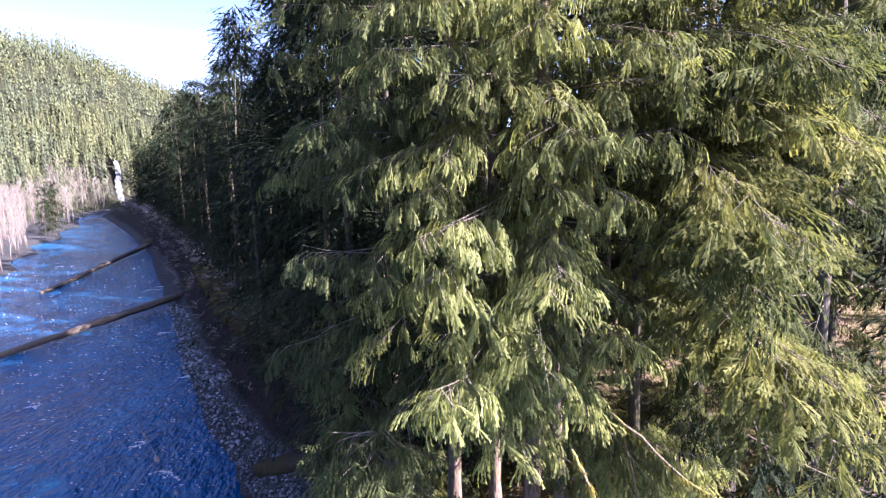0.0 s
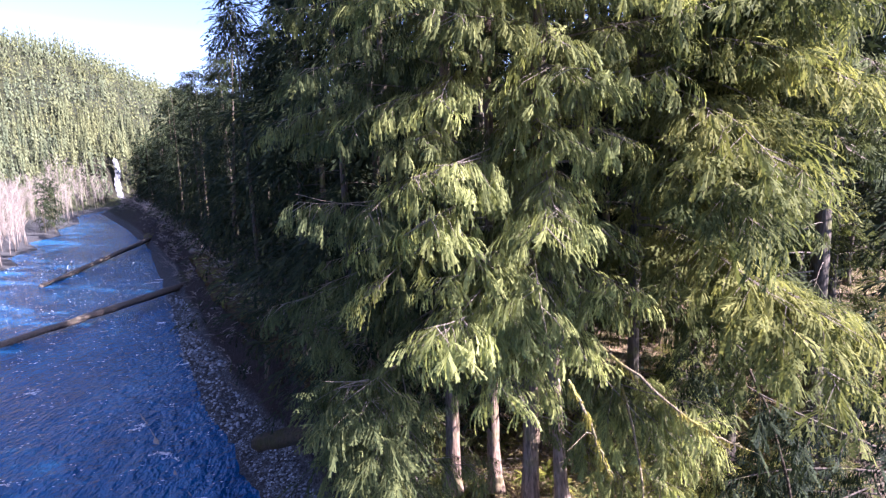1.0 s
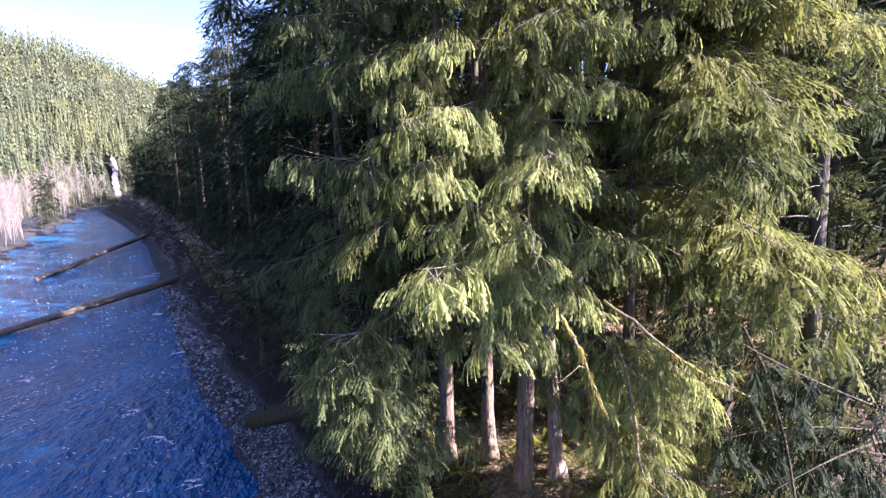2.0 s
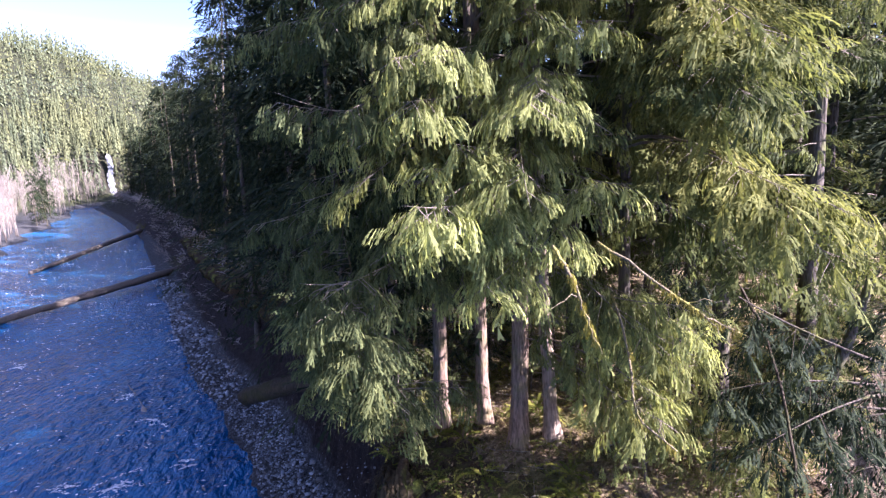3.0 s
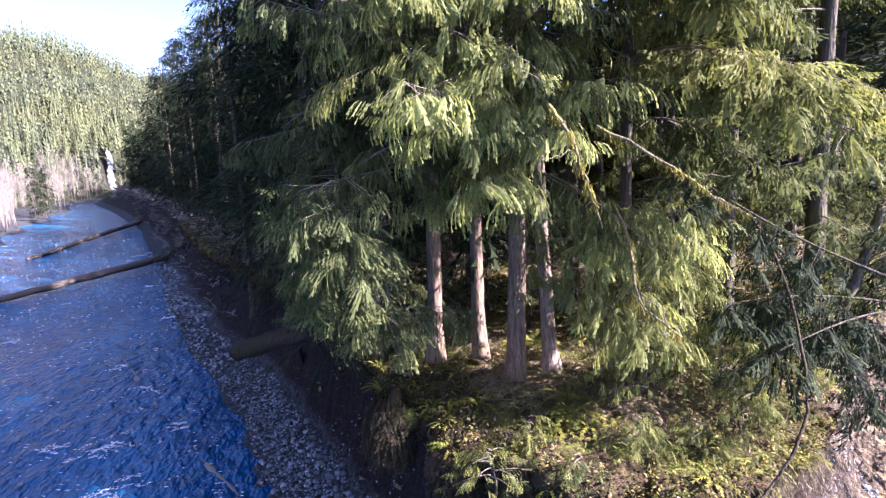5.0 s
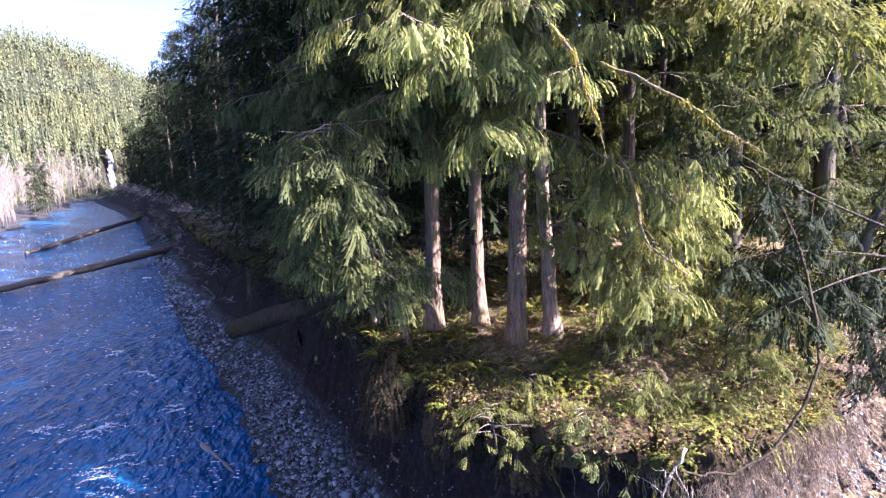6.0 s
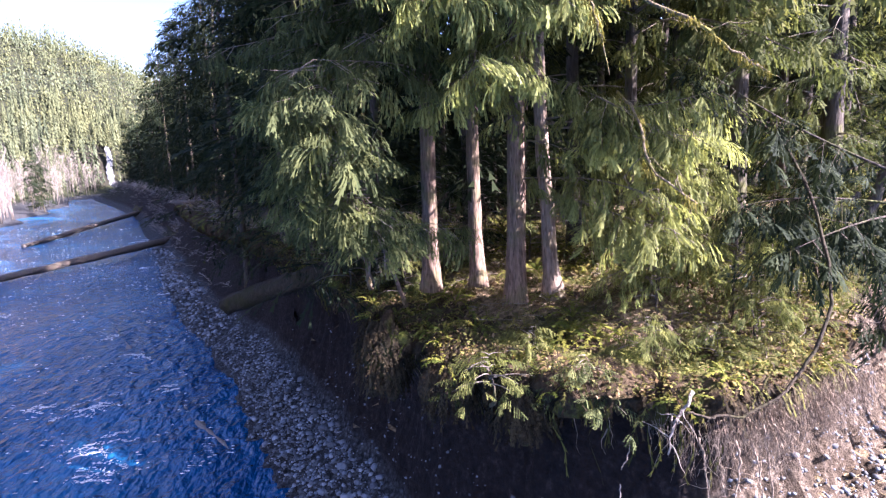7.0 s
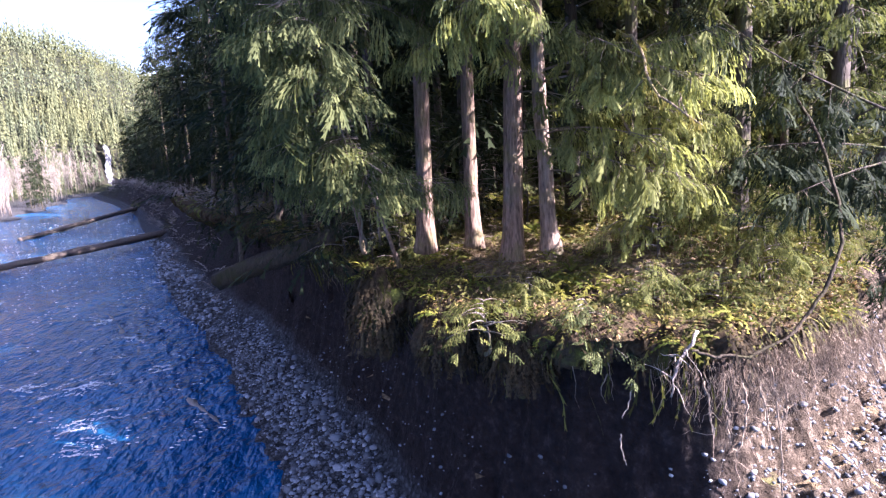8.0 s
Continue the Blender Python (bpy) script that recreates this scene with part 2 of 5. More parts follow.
def strip(points, widths, side):
    """A leaf: a strip along points, widths to each side."""
    pts, w = np.asarray(points), np.asarray(widths)[:, None]
    v = np.concatenate([pts - side * w, pts + side * w])
    n = len(pts)
    i = np.arange(n - 1)
    f = np.concatenate([np.stack([i, i + 1, i + n], -1), np.stack([i + 1, i + n + 1, i + n], -1)])
    return v, f


def feather(pts, across, wide, pairs):
    """A narrow spray: pointed scale leaflets in pairs along a bent rib, joined along it."""
    u = np.linspace(0, len(pts) - 1, pairs + 1)
    rib = np.stack([np.interp(u, np.arange(len(pts)), pts[:, k]) for k in range(3)], -1)
    w = wide * np.interp(np.arange(pairs) / pairs, [0, 0.25, 0.7, 1], [0.5, 1, 0.85, 0.45])
    step = rib[1:] - rib[:-1]
    left, right = rib[:-1] + step * 1.25 + across * w[:, None], rib[:-1] + step * 1.25 - across * w[:, None]
    v = np.concatenate([rib, left, right])
    i = np.arange(pairs)
    n = pairs + 1
    return v, np.concatenate([np.stack([i, i + 1, n + i], -1), np.stack([i, n + pairs + i, i + 1], -1)])


def cedar_frond(seed, fingers=11, length=0.36, pairs=3):
    """A hanging fan of flat scale-leaf fingers on a drooping twig along +x."""
    r = np.random.default_rng(seed)
    out = []
    for k in range(fingers):
        u = (k + 0.5) / fingers
        side = 1 if k % 2 else -1
        start = np.array([length * u * 0.9, 0, -0.28 * length * u * u])
        yaw = side * r.uniform(0.2, 1.0) * (1 - 0.55 * u)
        lng = length * r.uniform(0.55, 1.15) * (1.1 - 0.25 * u)
        drop0, drop1 = r.uniform(0.7, 1.15), r.uniform(1.3, 1.56)
        pts, p = [start], start
        for s in range(4):
            d = drop0 + (drop1 - drop0) * s / 3
            p = p + lng / 4 * np.array([math.cos(yaw) * math.cos(d), math.sin(yaw) * math.cos(d), -math.sin(d)])
            pts.append(p)
        flat = r.uniform(-0.6, 0.6)
        across = np.array([-math.sin(yaw + flat), math.cos(yaw + flat), r.uniform(-0.3, 0.3)])
        out.append(feather(np.array(pts), across / np.linalg.norm(across), length * 0.078 * r.uniform(0.7, 1.2), pairs))
    return joined(out)


def hemlock_frond(seed, pairs=5, length=0.42):
    """A flat feathery spray along +x: side shoots of fine needles in pairs, the tip nodding."""
    r = np.random.default_rng(seed)
    out = []
    for k in range(pairs):
        u = (k + 0.4) / pairs
        base = np.array([length * u, 0, -0.3 * length * u * u])
        for side in (-1, 1):
            yaw = side * r.uniform(0.6, 0.95)
            lng = length * (0.62 - 0.42 * u) * r.uniform(0.75, 1.15)
            d = r.uniform(0.35, 0.9)
            way = np.array([math.cos(yaw) * math.cos(d), math.sin(yaw) * math.cos(d), -math.sin(d)])
            pts = np.array([base, base + way * lng * 0.55, base + way * lng - 0.35 * lng * UP])
            across = np.array([-math.sin(yaw), math.cos(yaw), r.uniform(-0.4, 0.4)])
            out.append(feather(pts, across / np.linalg.norm(across), length * 0.066, 3))
    tip = np.array([[length * u, 0, -0.3 * length * u * u] for u in (0.6, 0.9, 1.15)])
    out.append(feather(tip, np.array([0, 1.0, 0]), length * 0.066, 3))
    return joined(out)


CEDAR_FRONDS = [cedar_frond(s) for s in range(6)]
HEMLOCK_FRONDS = [hemlock_frond(s) for s in range(20, 25)]


def forest_spray(seed, length=0.7):
    """A drooping bough tip in a few ragged feathers."""
    r = np.random.default_rng(seed)
    out = []
    for yaw, share in ((0.0, 1.0), (0.6, 0.6), (-0.6, 0.6)):
        yaw += r.normal() * 0.15
        p = np.array([[0, 0, 0], [0.5, 0, -0.1], [1.0, 0, -0.45]]) * length * share
        p = np.stack([p[:, 0] * math.cos(yaw), p[:, 0] * math.sin(yaw), p[:, 2]], -1)
        out.append(feather(p, np.array([-math.sin(yaw), math.cos(yaw), r.normal() * 0.3]), length * 0.15 * share, 3))
    return joined(out)


def fine_spray(seed, length=0.8):
    """A drooping bough tip in many narrow feathers."""
    r = np.random.default_rng(seed)
    out = []
    for k in range(5):
        u, side = k / 5, (1 if k % 2 else -1)
        yaw = side * r.uniform(0.35, 0.9) * (1 - 0.6 * u)
        at = np.array([length * 0.75 * u, 0, -0.22 * length * u * u])
        p = np.array([[0, 0, 0], [0.5, 0, -0.14], [1.0, 0, -0.5]]) * length * r.uniform(0.38, 0.6)
        p = np.stack([p[:, 0] * math.cos(yaw), p[:, 0] * math.sin(yaw), p[:, 2]], -1) + at
        out.append(feather(p, np.array([-math.sin(yaw), math.cos(yaw), r.normal() * 0.3]), length * 0.055, 3))
    return joined(out)


LIGHT_FRONDS = [forest_spray(s) for s in range(40, 45)]
FINE_FRONDS = [fine_spray(s) for s in range(46, 51)]
MIXED_FRONDS = CEDAR_FRONDS[:3] + HEMLOCK_FRONDS[:4]


# ---------------------------------------------------------------- terrain
LIP = [(-30, 340), (-104, 285), (-91, 228), (-68, 184), (-44, 130), (-20, 70), (-12.3, 49), (-7.0, 37), (-3.9, 31), (-1.7, 25), (0.0, 20.6), (1.0, 17.4),
       (1.5, 15.2), (2.4, 13.4), (3.4, 12.0), (4.3, 11.1), (5.2, 10.7), (6.6, 11.1), (8.2, 11.9), (9.7, 13.0), (12.5, 15.5), (18, 19), (34, 25), (80, 34), (400, 60),
       (900, 300), (900, 900), (-20, 900)]
LEFT_SHORE = [(-30, 345), (-104, 312), (-119, 294), (-114, 258), (-98, 208), (-77, 150), (-63, 112), (-54, 92), (-46, 62), (-42, 20), (-34, -20), (0, -52), (100, -60), (500, -40),
              (900, -900), (-2500, -900), (-2500, 900), (-30, 900)]


def polygon_distance(x, y, poly):
    """Signed distance, negative inside."""
    p = np.stack([x, y], -1)
    best, inside = np.full(x.shape, 1e9), np.zeros(x.shape, bool)
    for a, b in zip(poly, poly[1:] + poly[:1]):
        a, b = np.array(a, float), np.array(b, float)
        ab = b - a
        u = np.clip(((p - a) @ ab) / (ab @ ab), 0, 1)
        best = np.minimum(best, np.linalg.norm(p - a - u[..., None] * ab, axis=-1))
        cross = (a[1] > y) != (b[1] > y)
        inside ^= cross & (x < ab[0] * (y - a[1]) / (ab[1] + 1e-12) + a[0])
    return np.where(inside, -best, best)


def ripple(x, y, scale, seed):
    """Cheap smooth noise from a few turned sines, about -1 to 1."""
    r = np.random.default_rng(seed)
    out = 0 * x
    for k in range(6):
        a, f = r.uniform(0, 6.28), r.uniform(0.6, 1.9) / scale
        out = out + np.sin((x * np.cos(a) + y * np.sin(a)) * f * 6.28 + r.uniform(0, 6.28))
    return out / 3.5


RIDGE = ([-180, -90, -60, -45, -31, -25.5, -18, -10, 0, 40, 90, 180], [6, 10.6, 12.3, 12.6, 12.1, 11.3, 8.6, 6.2, 4.8, 5, 4.5, 6])


def height(x, y):
    x, y = np.asarray(x, float), np.asarray(y, float)
    d = polygon_distance(x, y, LIP) + (0.22 * ripple(x, y, 3.0, 3) + 0.1 * ripple(x, y, 0.9, 4)) * (np.abs(x) < 60)
    left = polygon_distance(x, y, LEFT_SHORE)
    reach = np.clip((x - 4.4) / 3.0, 0, 1) * (y < 60)
    run = 1.0 + 2.0 * reach
    floor = 5.3 + np.clip(-d, 0, 2.6) * 0.38 + 0.14 * ripple(x, y, 4, 5) + 0.05 * ripple(x, y, 0.9, 6) + np.clip(-d - 10, 0, 400) * 0.02
    u = np.clip(d / run, 0, 1)
    face = 5.35 - 1.5 * np.clip(u / 0.18, 0, 1) - 3.0 * u + (0.12 * ripple(x, y, 0.8, 8) + 0.07 * ripple(x, y, 0.4, 10)) * np.minimum(u * 4, 1)
    beach = 0.85 - 0.36 * np.clip(d - run, 0, 5.5) + 0.05 * ripple(x, y, 1.0, 9)
    z = np.where(d < 0, floor, np.where(d < run, face, beach))
    west = np.where(left < 0, 0.3 + np.clip(-left, 0, 12) * 0.08 + 0.25 * ripple(x, y, 9, 11) * np.clip(-left / 5, 0, 1), -1.0)
    z = np.where(left < 0, west, z)
    far = np.hypot(x, y)
    ridge = np.interp(np.degrees(np.arctan2(x, y)), *RIDGE)
    climb = np.clip((far - 255) / 430, 0, 1)
    hill = (climb * climb * (3 - 2 * climb) * 0.45 + climb * 0.55) * np.tan(np.radians(ridge)) * 690
    hill = hill * np.clip(np.where(left < 0, (-left - 4) / 25, np.where(d < 0, (-d - 120) / 200, 0)), 0, 1) * (1 + 0.06 * ripple(x, y, 160, 13))
    return z + hill


def graded(lo, hi, *bands):
    """Coordinates from lo to hi, with steps growing away from the bands (from, to, step)."""
    out, at = [lo], lo
    while at < hi:
        gap = min((max(a - at, at - b, 0) * 0.13 + s) for a, b, s in bands)
        at = min(hi, at + gap)
        out.append(at)
    return np.array(out)


def sheet(xs, ys, zf):
    gx, gy = np.meshgrid(xs, ys)
    v = np.stack([gx, gy, zf(gx, gy)], -1).reshape(-1, 3)
    i, j = np.meshgrid(np.arange(len(ys) - 1), np.arange(len(xs) - 1), indexing="ij")
    p = (i * len(xs) + j).ravel()
    q = p + len(xs)
    return v, np.concatenate([np.stack([p, p + 1, q], -1), np.stack([p + 1, q + 1, q], -1)])


GX = graded(-2600, 2600, (-4, 12, 0.2), (2.5, 9.5, 0.11))
GY = graded(-2600, 2600, (9, 26, 0.2), (9.2, 13.2, 0.11))
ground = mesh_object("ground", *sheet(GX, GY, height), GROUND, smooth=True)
tagged(ground, "forested river valley floor with an eroded gravel bank", "ground", kind="structure")


# standing waves over boulders: x, y, width, height
RAPIDS = [(-11.3, 25.3, 0.9, 0.2), (-10.6, 25.6, 0.5, 0.16), (-9.0, 22.0, 0.8, 0.22), (-8.5, 20.4, 0.7, 0.2), (-14.4, 35.7, 0.5, 0.2), (-11.8, 32.0, 0.7, 0.19),
          (-8.6, 26.9, 0.5, 0.2), (-14.6, 46.0, 1.4, 0.17), (-24, 43, 0.6, 0.19), (-12.9, 26.0, 0.5, 0.15), (-21, 60, 0.8, 0.13), (-30, 84, 1.5, 0.14), (-19, 30, 0.6, 0.14)]


def swell(x, y):
    near = np.exp(-np.hypot(x + 8, y - 22) / 60)
    z = 0.045 * near * ripple(x, y, 2.6, 31) + 0.04 * near * ripple(x * 1.3, y * 0.7, 1.1, 32)
    for fx, fy, wide, tall in RAPIDS:
        z = z + 0.28 * tall * np.exp(-(((x - fx) / wide) ** 2 + ((y - fy) / (0.55 * wide)) ** 2)) * (0.65 + 0.5 * ripple(x, y, 0.9, 33))
    return z


WX, WY = graded(-150, 500, (-18, 0, 0.22)), graded(-120, 350, (16, 40, 0.22))
river = mesh_object("water", *sheet(WX, WY, swell), WATER, smooth=True)
tagged(river, "shaded blue river with small rippled waves", "river", kind="structure")


# ---------------------------------------------------------------- trees close by
def trunk_mesh(r0, tall, lean=(0, 0), flare=0.6, sides=14, seed=0, rings=26, lump=0.035, top=0.12):
    t = np.linspace(0, 1, rings) ** 1.6
    z = t * tall
    r = np.random.default_rng(seed)
    wob = np.cumsum(r.normal(size=(rings, 2)), 0) * 0.012
    pts = np.stack([lean[0] * t + wob[:, 0], lean[1] * t + wob[:, 1], z - 0.25], -1)
    rad = r0 * (1 - (1 - top) * t) * (1 + flare * np.exp(-z / (1.6 * r0 + 0.15)))
    return tube(pts, rad, sides, lump, seed=seed)


def branch_curve(L, rise, droop, upturn, n=9):
    s = np.linspace(0, 1, n)
    return s * L, L * (rise * s - droop * s * s + upturn * s ** 4)


def near_tree(name, at, label, r0, tall, branches, fronds, leaf, wood=BARK, top=0.12, limb_wood=TWIG, lean=(0, 0), seed=0, flare=0.6, frond_size=1.0, density=1.0, category="tree", sag=(0.08, 0.27, 0.08), group=""):
    """A tree with its trunk and every bough a part, and the foliage a part of its bough.
    branches: rows of (height on the trunk, heading in degrees clockwise from +y, length)."""
    r = np.random.default_rng(seed)
    root = thing(name, at, label, category, group)
    mesh_object("trunk", *trunk_mesh(r0, tall, lean, flare, seed=seed, top=top), wood, root, True)
    for zb, head, L in branches:
        t = min((max(zb, 0.01) / tall), 1)
        a = math.radians(90 - head)
        ahead, across = np.array([math.cos(a), math.sin(a), 0]), np.array([-math.sin(a), math.cos(a), 0])
        start = np.array([lean[0] * t, lean[1] * t, zb])
        sx, sz = branch_curve(L, sag[0] + r.normal() * 0.08, sag[1] + r.normal() * 0.1, sag[2] + r.normal() * 0.05)
        bow = r.normal() * 0.12 * L * np.linspace(0, 1, 9) ** 2
        pts = start + sx[:, None] * ahead + bow[:, None] * across + sz[:, None] * UP
        rad = np.interp(np.linspace(0, 1, 9), [0, 1], [0.011 + 0.0052 * L, 0.003])
        wood_parts, twigs, where, heading, size = [tube(pts, rad, 5, 0.1, seed=seed)], [], [], [], []
        count = max(3, int(L / 0.22 * density))
        for k in range(count):
            u = r.uniform(0.16, 1.0) ** 0.85
            p0 = np.array([np.interp(u, np.linspace(0, 1, 9), pts[:, i]) for i in range(3)])
            side = 1 if k % 2 else -1
            th = a + side * r.uniform(0.45, 1.15)
            tl = (0.22 + 0.30 * L * (1.05 - u) ** 0.7 * r.uniform(0.5, 1.1)) * min(1, 0.4 + u * 1.4)
            tl = min(tl, 1.5)
            m = max(2, int(tl / 0.17))
            s = np.linspace(0.15, 1, m)
            way = np.array([math.cos(th), math.sin(th), 0])
            tw = p0 + (s * tl)[:, None] * way + (-(0.25 * s + 0.35 * s * s) * tl)[:, None] * UP
            if tl > 0.35:
                twigs.append(tube(np.vstack([p0, tw[[m // 2, -1]]]), [0.009, 0.006, 0.003], 3, cap=False))
            where.append(tw + r.normal(size=tw.shape) * 0.04)
            heading.append(th + r.normal(size=m) * 0.5)
            size.append(r.uniform(0.6, 1.3, m) * frond_size)
        where, heading, size = np.concatenate(where), np.concatenate(heading), np.concatenate(size)
        bough = mesh_object("branch", *joined(wood_parts), limb_wood, root, True)
        kind = r.integers(len(fronds), size=len(where))
        bits = [scatter(fronds[k], where[kind == k], heading[kind == k], size[kind == k], r.normal(size=(kind == k).sum()) * 0.25, r.normal(size=(kind == k).sum()) * 0.3)
                for k in range(len(fronds)) if (kind == k).any()]
        leaves = joined(bits)
        tagged(mesh_object("foliage", *joined([leaves] + twigs), leaf, bough, second=limb_wood, split=len(leaves[1])), kind="stuff")
    return root


def boughs(n, z0, z1, length, heads, seed, taper=0.5):
    """Rows for near_tree: heights spread, headings drawn from spans (from, to, weight)."""
    r = np.random.default_rng(seed)
    rows = []
    w = np.array([h[2] for h in heads], float)
    for k in range(n):
        zb = z0 + (z1 - z0) * (k + r.uniform(0.1, 0.9)) / n
        lo, hi, _ = heads[r.choice(len(heads), p=w / w.sum())]
        L = length * r.uniform(0.65, 1.1) * (1 - taper * (zb - z0) / (z1 - z0))
        rows.append((zb, r.uniform(lo, hi), L))
    return rows


ALL = (0, 360, 1.0)
# headings: 180 is towards the river in front, 270 to the river's upstream side
near_tree("red_cedar", (3.3, 15.1, 6.05), "tall red cedar with sunlit drooping sprays and grey-brown bark", 0.21, 27,
          [(3.4, 150, 1.7), (4.0, 196, 1.5), (2.6, 140, 1.5), (4.8, 160, 2.1)] + boughs(12, 5.8, 9.2, 5.0, [(190, 236, 4), (0, 360, 1)], 1, 0.0) + boughs(15, 9.2, 15.7, 4.8, [(195, 245, 4), (0, 360, 1)], 31, 0.1), CEDAR_FRONDS, CEDAR_LEAF, seed=1, top=0.6, lean=(0.9, 0.5))
near_tree("red_cedar", (1.58, 16.53, 6.25), "slender cedar with a straight brown trunk at the bank edge", 0.2, 26,
          boughs(36, 4.7, 15, 4.3, [(185, 278, 3), (0, 360, 1)], 2, 0.2), CEDAR_FRONDS, HALF_SHADE_LEAF, seed=2)
near_tree("red_cedar", (2.67, 16.24, 6.3), "straight cedar with a pale sunlit trunk", 0.17, 24,
          [(4.2, 186, 2.5), (4.6, 202, 2.7), (5.0, 172, 2.5), (4.4, 218, 2.2)] + boughs(20, 5.6, 15, 4.6, [(160, 230, 3), (0, 360, 1)], 3, 0.2), CEDAR_FRONDS, CEDAR_LEAF, seed=3)
near_tree("red_cedar", (4.2, 15.0, 5.95), "slightly leaning cedar with a flared, weather-bleached trunk base", 0.165, 21,
          boughs(9, 1.6, 4.4, 3.3, [(128, 165, 1)], 41, 0.0) + boughs(8, 3.6, 7, 3.3, [(150, 185, 2), (200, 235, 1)], 4, 0.0) + boughs(20, 7.5, 15.5, 3.6, [(120, 205, 3), (0, 360, 1)], 34, 0.1), CEDAR_FRONDS, CEDAR_LEAF, wood=PALE, lean=(-0.9, 0.0), seed=4, flare=1.7, top=0.4)
near_tree("young_cedar", (0.9, 16.2, 5.9), "young cedar leaning out over the river bank", 0.05, 5.0,
          boughs(38, 1.7, 4.9, 1.9, [(180, 295, 4), (0, 360, 1)], 5, 0.35), MIXED_FRONDS, HALF_SHADE_LEAF, lean=(-1.5, -3.3), seed=5, flare=0.3, frond_size=1.1, density=1.2, sag=(0.1, 0.16, 0.0))
near_tree("young_cedar", (0.1, 17.7, 6.1), "young cedar in the shade at the forest edge", 0.06, 6.2,
          boughs(34, 1.6, 6.1, 2.1, [(150, 300, 3), (0, 360, 1)], 55, 0.4), MIXED_FRONDS, HALF_SHADE_LEAF, lean=(-1.0, -1.3), seed=14, flare=0.3, frond_size=1.1, sag=(0.1, 0.18, 0.0))
near_tree("western_hemlock", (9.0, 15.4, 6.2), "hemlock with layered feathery branches above the scree", 0.24, 26,
          boughs(18, 8, 15.5, 3.3, [(205, 420, 1)], 16, 0.2) + boughs(10, 4.5, 9, 1.3, [(220, 330, 1)], 26, 0.0) + boughs(22, 8.5, 15.5, 2.9, [(190, 262, 1)], 36, 0.0), MIXED_FRONDS, HEMLOCK_LEAF, wood=DARK_BARK, seed=6, sag=(0.15, 0.35, 0.0), frond_size=1.3)
near_tree("western_hemlock", (6.4, 19.2, 6.3), "shaded hemlock with mossy trunk in the forest edge", 0.22, 26,
          boughs(22, 4.5, 16, 4.4, [(140, 240, 1), (0, 360, 1)], 7, 0.15), HEMLOCK_FRONDS, HEMLOCK_LEAF, wood=DARK_BARK, seed=7, sag=(0.15, 0.35, 0.0), frond_size=1.3)
near_tree("western_hemlock", (11.4, 15.2, 6.0), "dark hemlock beside the open slope", 0.25, 26,
          boughs(14, 5.5, 16, 3.4, [(265, 440, 1)], 18, 0.15) + boughs(10, 3, 8, 1.5, [(200, 300, 1)], 28, 0.0) + boughs(20, 8.6, 15.5, 3.0, [(190, 262, 1)], 38, 0.0) + boughs(9, 4.0, 8.5, 3.0, [(262, 330, 1)], 39, 0.0), MIXED_FRONDS, HALF_SHADE_LEAF, wood=DARK_BARK, seed=8, sag=(0.15, 0.35, 0.0), frond_size=1.3)


near_tree("red_cedar", (6.5, 15.9, 6.3), "broad cedar with long drooping boughs hung with fine sprays", 0.17, 25,
          boughs(5, 5.4, 8.0, 6.3, [(165, 190, 1)], 54, 0.0) + boughs(11, 8.0, 12.5, 5.4, [(160, 200, 1)], 51, 0.05) + boughs(14, 9.0, 15.5, 4.5, [(100, 280, 1)], 52, 0.2), MIXED_FRONDS, HEMLOCK_LEAF, wood=DARK_BARK, seed=12, sag=(0.16, 0.36, 0.0), frond_size=1.3)

# its leaf colour carries the shade of unseen trees to the right
near_tree("western_hemlock", (11.0, 12.3, float(height(11.0, 12.3)) - 0.1), "slim shaded hemlock on the scree reaching over the bank", 0.1, 7.5,
          [(5.9, 281, 5.0), (5.5, 275, 4.4), (5.0, 270, 3.2), (5.4, 254, 4.2)] + boughs(8, 3.0, 7.2, 1.6, [(180, 290, 1)], 53, 0.4), MIXED_FRONDS, SHADED_LEAF, wood=DARK_BARK, limb_wood=DARK_BARK, seed=13, sag=(0.25, 0.2, 0.0), frond_size=1.2, density=1.15)


# ---------------------------------------------------------------- forest behind
def crown_mesh(seed, tall, base, width, n, per, fronds, size, flat=0.45):
    """Drooping whorled boughs as one crown of sprays."""
    r = np.random.default_rng(seed)
    where, heading, sizes = [], [], []
    u = np.sort(r.uniform(0, 1, n))
    for k in range(n):
        zb = base + (tall - base) * u[k] ** 0.9
        L = width * (1 - u[k] ** 1.4) * r.uniform(0.55, 1.15) + 0.35
        a = r.uniform(0, 6.28)
        s = np.sqrt(r.uniform(0.03, 1, per))
        fan = a + r.normal(size=per) * 0.22
        where.append(np.stack([np.cos(fan) * s * L, np.sin(fan) * s * L, zb + L * (0.1 * s - flat * s * s) + r.normal(size=per) * 0.1], -1))
        heading.append(fan + r.normal(size=per) * 0.6)
        sizes.append(size * r.uniform(0.7, 1.25, per))
    where, heading, sizes = np.concatenate(where), np.concatenate(heading), np.concatenate(sizes)
    kind = r.integers(len(fronds), size=len(where))
    return joined([scatter(fronds[k], where[kind == k], heading[kind == k], sizes[kind == k], r.normal(size=(kind == k).sum()) * 0.3) for k in range(len(fronds))])


